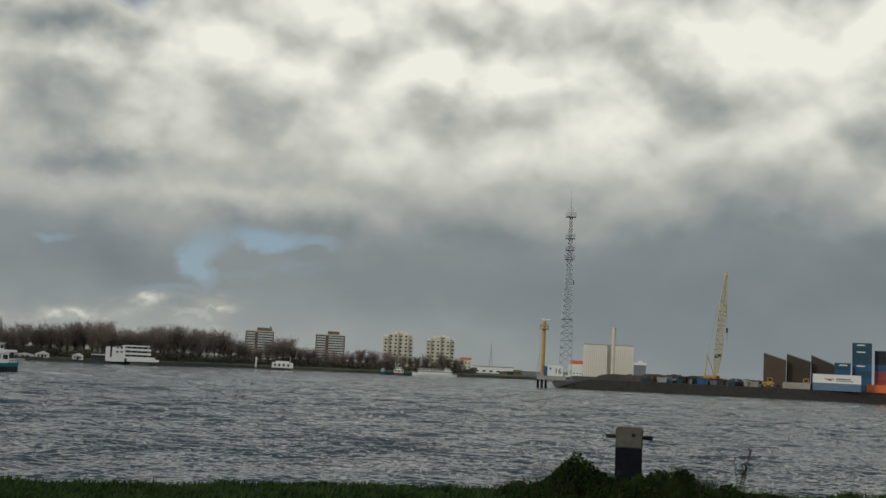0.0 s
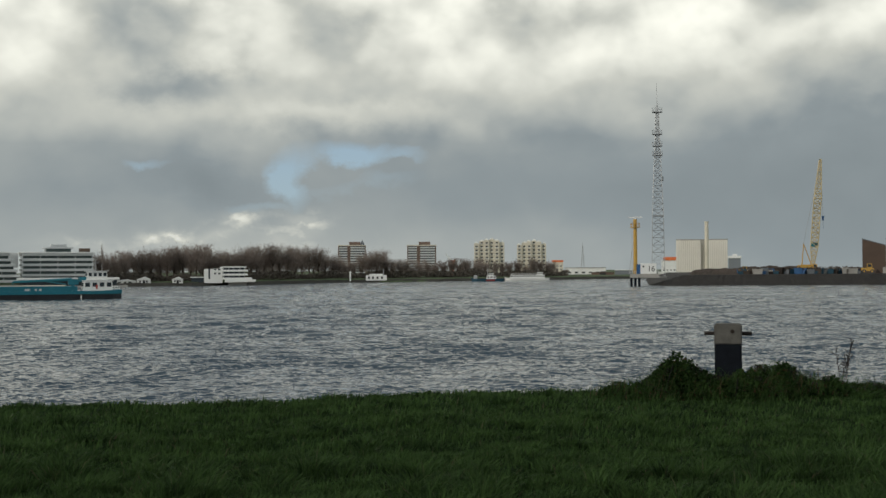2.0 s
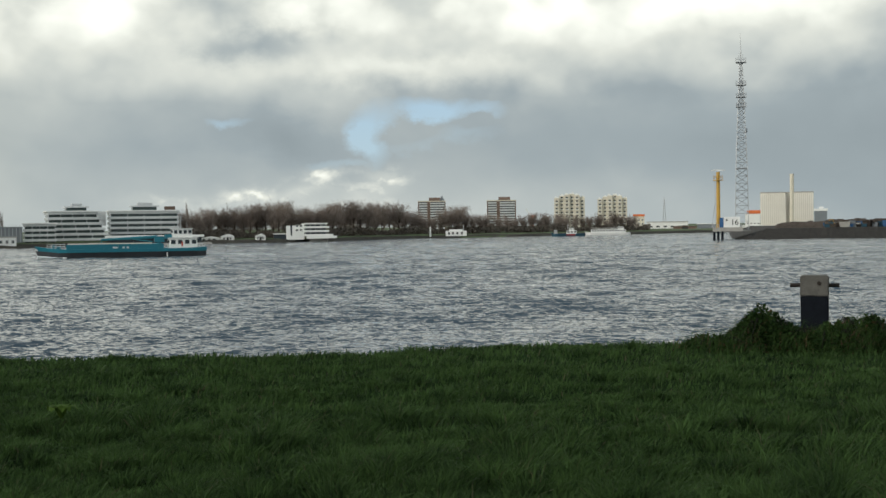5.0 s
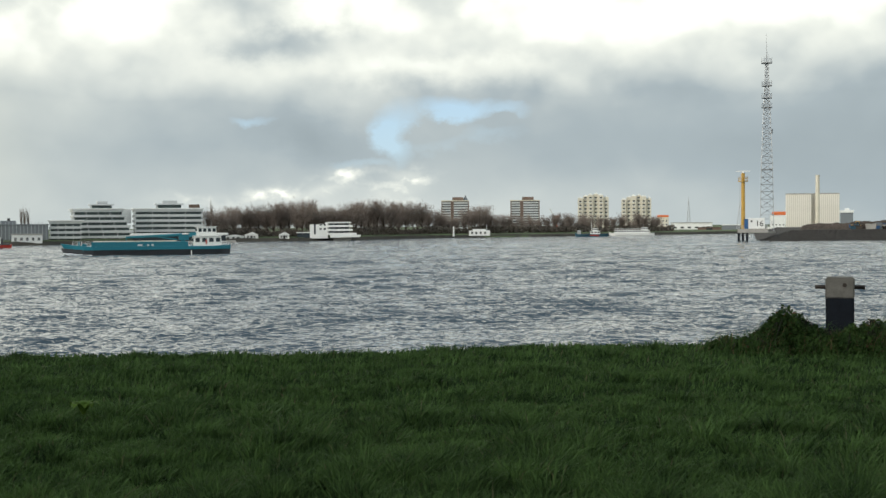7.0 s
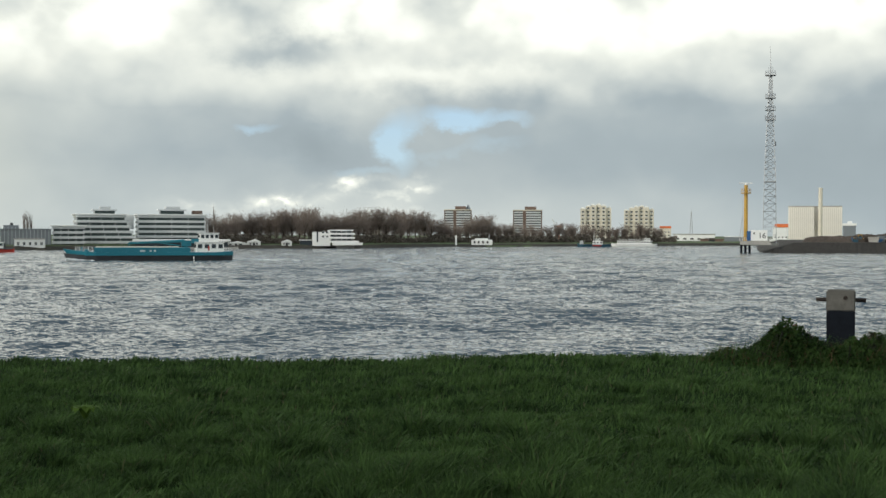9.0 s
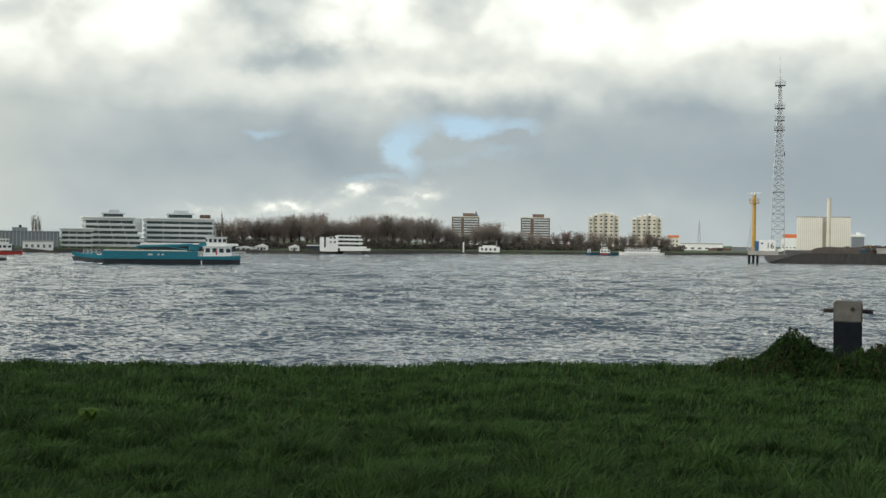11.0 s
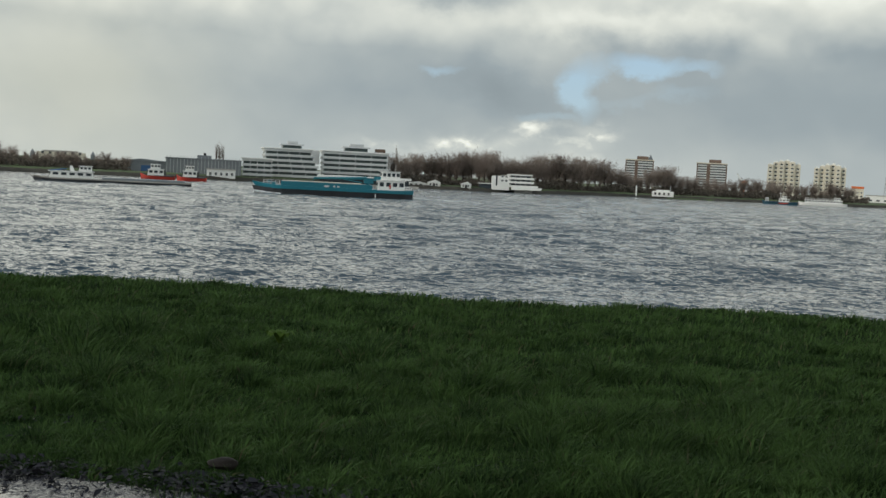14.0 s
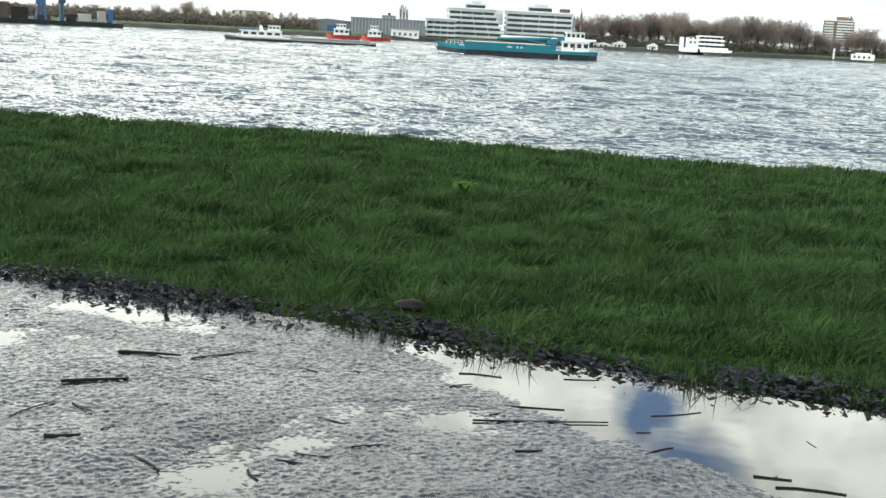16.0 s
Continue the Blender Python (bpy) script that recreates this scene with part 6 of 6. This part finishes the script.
def bramble(cx, cy, rx, ry, h, leaves, seed, label):
    """A mound of arching stems covered in small leaves."""
    r = np.random.default_rng(seed)
    z0 = float(ground_z(np.array(cx), np.array(cy)))
    ob = thing("bramble_bush", pose(cx, cy, z0), label, "bush", "bramble bushes round the post")
    bm = bmesh.new()
    for k in range(26):
        a, q = r.random() * math.tau, 0.4 + 0.7 * r.random()
        p = [Vector((0.15 * rx * math.cos(a), 0.15 * ry * math.sin(a), -0.02)), Vector((q * 0.5 * rx * math.cos(a), q * 0.5 * ry * math.sin(a), h * (0.75 + 0.4 * r.random()))), Vector((q * rx * math.cos(a), q * ry * math.sin(a), h * 0.45 * r.random()))]
        rod(bm, p[0], p[1], 0.005, 0.004, 5), rod(bm, p[1], p[2], 0.004, 0.002, 5)
    part("stem", bm, M["twig"], ob, "thin brown stems")
    n = int(leaves * 1.8)
    a, q = r.random(n) * math.tau, np.sqrt(r.random(n))
    prof = np.clip(1 - q ** 2.4, 0, 1) * (0.35 + 0.65 * lattice_noise(np.cos(a) * q * rx + seed, np.sin(a) * q * ry, 7.0, seed) + 0.45 * lattice_noise(np.cos(a) * q * rx, np.sin(a) * q * ry + seed, 19.0, seed + 9))
    z = h * prof * (0.3 + 0.8 * r.random(n) ** 0.45) + 0.01
    c = np.stack([q * rx * np.cos(a), q * ry * np.sin(a), z], 1)
    u = r.normal(size=(n, 3)) * [1, 1, 0.7]
    u /= np.linalg.norm(u, axis=1)[:, None]
    v = np.cross(u, r.normal(size=(n, 3)))
    v /= np.linalg.norm(v, axis=1)[:, None]
    s = 0.006 + 0.014 * r.random((n, 1)) ** 2
    V = np.stack([c - u * s * 1.3, c - v * s * 0.8 + u * s * 0.1, c + u * s * 1.4, c + v * s * 0.8 + u * s * 0.1], 1).reshape(-1, 3)
    crown = part("leaves", slivers("leaves", V, 4, [(0, 1, 2), (0, 2, 3)]), M["bramble"], ob, "dark green leaves with some brown")
    tagged(crown, kind="stuff")
    # grass and dead shoots growing up through the mound
    m = int(leaves * 0.3)
    a, q = r.random(m) * math.tau, np.sqrt(r.random(m))
    gx, gy = q * rx * 1.1 * np.cos(a), q * ry * 1.1 * np.sin(a)
    base = h * np.clip(1 - q ** 2.4, 0, 1) * 0.75
    V = blades(m, gx, gy, 0.06 + 0.12 * r.random(m) ** 2, 0.0024, seed + 40, 1.3, (0.3, 0.0), floor=lambda u, v: base)
    tagged(part("overgrowth", slivers("overgrowth", V, 5, BLADE), M["shoot"], ob, "grass and dry brown shoots"), kind="stuff")


bramble(2.2, 11.05, 0.42, 0.4, 0.3, 6000, 1, "dark green bramble mound beside the mooring post")
bramble(1.75, 10.85, 0.38, 0.35, 0.13, 2200, 2, "low green bramble spreading into the grass")
bramble(3.12, 11.15, 0.38, 0.4, 0.26, 4600, 3, "dense green bramble mound against the mooring post")
bramble(2.72, 10.85, 0.45, 0.3, 0.2, 4200, 4, "low bramble in front of the mooring post")
bramble(3.45, 11.0, 0.36, 0.35, 0.17, 2000, 5, "thin bramble running along the bank edge")
bramble(3.95, 11.2, 0.45, 0.35, 0.07, 1100, 6, "creeping bramble at the bank edge")


def dry_weed():
    x, y = 3.74, 11.15
    r = random.Random(3)
    ob = thing("dry_weed", pose(x, y, float(ground_z(np.array(x), np.array(y)))), "thin dry dead weed stalk with seed heads", "weed")
    for k in range(5):
        bm = bmesh.new()
        top = Vector((r.uniform(-0.1, 0.12), r.uniform(-0.08, 0.08), r.uniform(0.32, 0.52)))
        rod(bm, (r.uniform(-0.03, 0.03), 0, -0.02), top, 0.004, 0.002, 5)
        for j in range(9):
            c = top * (0.5 + 0.5 * j / 9)
            rod(bm, c, c + Vector((r.uniform(-0.05, 0.05), r.uniform(-0.05, 0.05), r.uniform(0.01, 0.06))), 0.003, 0.005, 4)
        part("stalk", bm, M["rust"], ob)


dry_weed()

# twigs on the asphalt: x, y of both ends, thickness
TWIGS = ((-2.38, 2.99, -2.20, 3.06, 9), (-2.17, 3.07, -2.05, 3.25, 4), (-2.33, 2.67, -2.19, 2.79, 9), (-2.07, 2.30, -2.00, 2.35, 8), (-2.25, 2.37, -2.24, 2.54, 4), (-2.19, 2.55, -2.10, 2.52, 4),
         (-3.15, 3.57, -2.96, 3.76, 5), (-2.78, 3.66, -2.59, 3.55, 5), (-1.81, 2.31, -1.71, 2.27, 6), (-1.52, 2.47, -1.45, 2.48, 4), (-1.50, 2.53, -1.41, 2.55, 3), (-1.40, 2.64, -1.32, 2.71, 4))
TWIGS += ((-1.58, 2.80, -1.48, 2.79, 4), (-1.21, 2.99, -0.88, 3.17, 5), (-1.19, 3.16, -1.02, 3.22, 4), (-1.41, 3.39, -1.28, 3.42, 4), (-1.38, 3.24, -1.33, 3.30, 4), (-1.03, 2.82, -0.97, 2.86, 5))
TWIGS += ((-0.73, 2.98, -0.68, 3.07, 4), (-0.79, 3.30, -0.67, 3.41, 3), (-1.11, 3.51, -1.01, 3.56, 3), (-1.54, 2.38, -1.49, 2.34, 6), (-1.85, 3.17, -1.78, 3.16, 3), (-2.06, 2.91, -1.94, 2.92, 3), (-0.40, 2.92, -0.24, 2.96, 5), (-0.46, 2.97, -0.37, 2.99, 5))
rng = random.Random(21)
EXTRA = [(x, y, x + rng.uniform(-0.05, 0.05), y + rng.uniform(-0.04, 0.05), rng.choice((2, 2, 3))) for x, y in ((rng.uniform(-3.6, 0.1), rng.uniform(2.0, 3.7)) for _ in range(60))]


def surface(x, y):
    return max(float(asphalt_z(np.array(x), np.array(y))), -0.0008)


for k, (x0, y0, x1, y1, mm) in enumerate(list(TWIGS) + EXTRA):
    r = mm * 0.001 * 0.62
    c = Vector(((x0 + x1) / 2, (y0 + y1) / 2, surface((x0 + x1) / 2, (y0 + y1) / 2) + r * 0.6))
    h = Vector(((x1 - x0) / 2, (y1 - y0) / 2, 0))
    bow = Vector((-h.y, h.x, 0)) * rng.uniform(-0.14, 0.14)
    bm = bmesh.new()
    pts = [-h, -h * 0.4 + bow, h * 0.35 + bow * 0.8, h]
    for i, (p, q) in enumerate(zip(pts, pts[1:])):
        rod(bm, p, q, r * (1 - 0.12 * i), r * (0.88 - 0.14 * i), 6)
    if mm > 3 and k % 2:
        rod(bm, bow, bow + h * 0.3 - bow.normalized() * 0.02 if bow.length else h * 0.3, r * 0.5, r * 0.3, 5)
    ob = solo("twig", bm, M["twig"], "wet dark twig lying on the asphalt" if mm > 3 else "thin wet twig fallen on the asphalt", "twig", group="twigs on the path")
    ob.matrix_world = pose(*c)


def litter(n, seed, edge):
    """Wet fallen leaves, curled and lying over one another."""
    r = np.random.default_rng(seed)
    x = r.uniform(-7.5, 3.0, n)
    if edge:
        y = 3.745 + 0.085 * r.normal(size=n) + 0.16 * (lattice_noise(x, x * 0, 2.2, 51) - 0.5)
        keep = lattice_noise(x, y, 4.0, 52) + 0.4 * r.random(n) > 0.4
    else:
        y = 3.75 + 0.9 * r.random(n) ** 2
        keep = lattice_noise(x, y, 3.0, 53) > 0.55
    x, y = x[keep], y[keep]
    n = len(x)
    z = np.maximum(ground_z(x, y), asphalt_z(x, y) * (y < 3.8)) + 0.004 + 0.02 * r.random(n) * (np.abs(y - 3.75) < 0.14)
    c = np.stack([x, y, z], 1)
    th = r.random(n) * math.tau
    u = np.stack([np.cos(th), np.sin(th), r.normal(size=n) * 0.25], 1)
    v = np.stack([-np.sin(th), np.cos(th), r.normal(size=n) * 0.35], 1)
    s = (0.005 + 0.011 * r.random(n) ** 1.5)[:, None]
    up = np.array([0, 0, 1.0]) * s * 0.5
    V = np.stack([c - u * s * 1.4, c - v * s * 0.7 + up, c + u * s * 1.5 + up * 0.6, c + v * s * 0.7 + up], 1).reshape(-1, 3)
    return slivers("fallen_leaves", V, 4, [(0, 1, 2), (0, 2, 3)])


solo("fallen_leaves", litter(12500, 3, True), M["litter"], "wet dark leaf litter along the asphalt edge", "leaf litter", "stuff")
solo("fallen_leaves", litter(2600, 4, False), M["litter"], "scattered wet leaves caught in the grass", "leaf litter", "stuff")


def verge():
    """Thin straggling blades that hang over the litter."""
    r = np.random.default_rng(15)
    n = 16000
    x = r.uniform(-7.5, 2.5, n)
    y = 3.74 + 0.10 * r.normal(size=n) + 0.12 * (lattice_noise(x, x * 0, 2.6, 54) - 0.4)
    keep = (lattice_noise(x, y, 5.0, 55) > 0.45) & (y > 3.6)
    x, y = x[keep], y[keep]
    return slivers("verge_grass", blades(len(x), x, y, 0.05 + 0.05 * r.random(len(x)), 0.002, 16, 1.2, (0.05, -0.35)), 5, BLADE)


solo("verge_grass", verge(), M["grass"], "thin straggling grass over the leaf litter", "grass", "stuff")

bm = bmesh.new()
bmesh.ops.create_icosphere(bm, subdivisions=3, radius=0.045)
for v in bm.verts:
    v.co = Vector((v.co.x * 1.3, v.co.y * 0.7, v.co.z * 0.5)) + Vector(noise.noise_vector(v.co * 22)) * 0.008
ob = solo("stone", bm, M["pebble"], "flat dark wet stone lying in the grass edge", "stone")
ob.matrix_world = pose(-1.85, 3.99, 0.035, 0, 0, 20)


def broadleaf():
    r = np.random.default_rng(19)
    ob = thing("dandelion_plant", pose(-2.75, 6.81, float(ground_z(np.array(-2.75), np.array(6.81))) + 0.02), "pale yellow-green broad-leaved plant in the grass", "plant")
    for k in range(9):
        a = k * math.tau / 9 + r.random() * 0.4
        ln = 0.06 + 0.04 * r.random()
        bm = bmesh.new()
        vs = []
        for i, (q, w) in enumerate(((0.1, 0.008), (0.45, 0.022), (0.8, 0.026), (1.0, 0.004))):
            c, s = math.cos(a), math.sin(a)
            z = 0.03 + 0.1 * math.sin(q * 2.4)
            vs.append([bm.verts.new((c * q * ln - s * w * t, s * q * ln + c * w * t, z + abs(t) * 0.006)) for t in (-1, 0, 1)])
        for p, q in zip(vs, vs[1:]):
            bm.faces.new((p[0], p[1], q[1], q[0])), bm.faces.new((p[1], p[2], q[2], q[1]))
        part("leaf", bm, M["pale_leaf"], ob)


broadleaf()
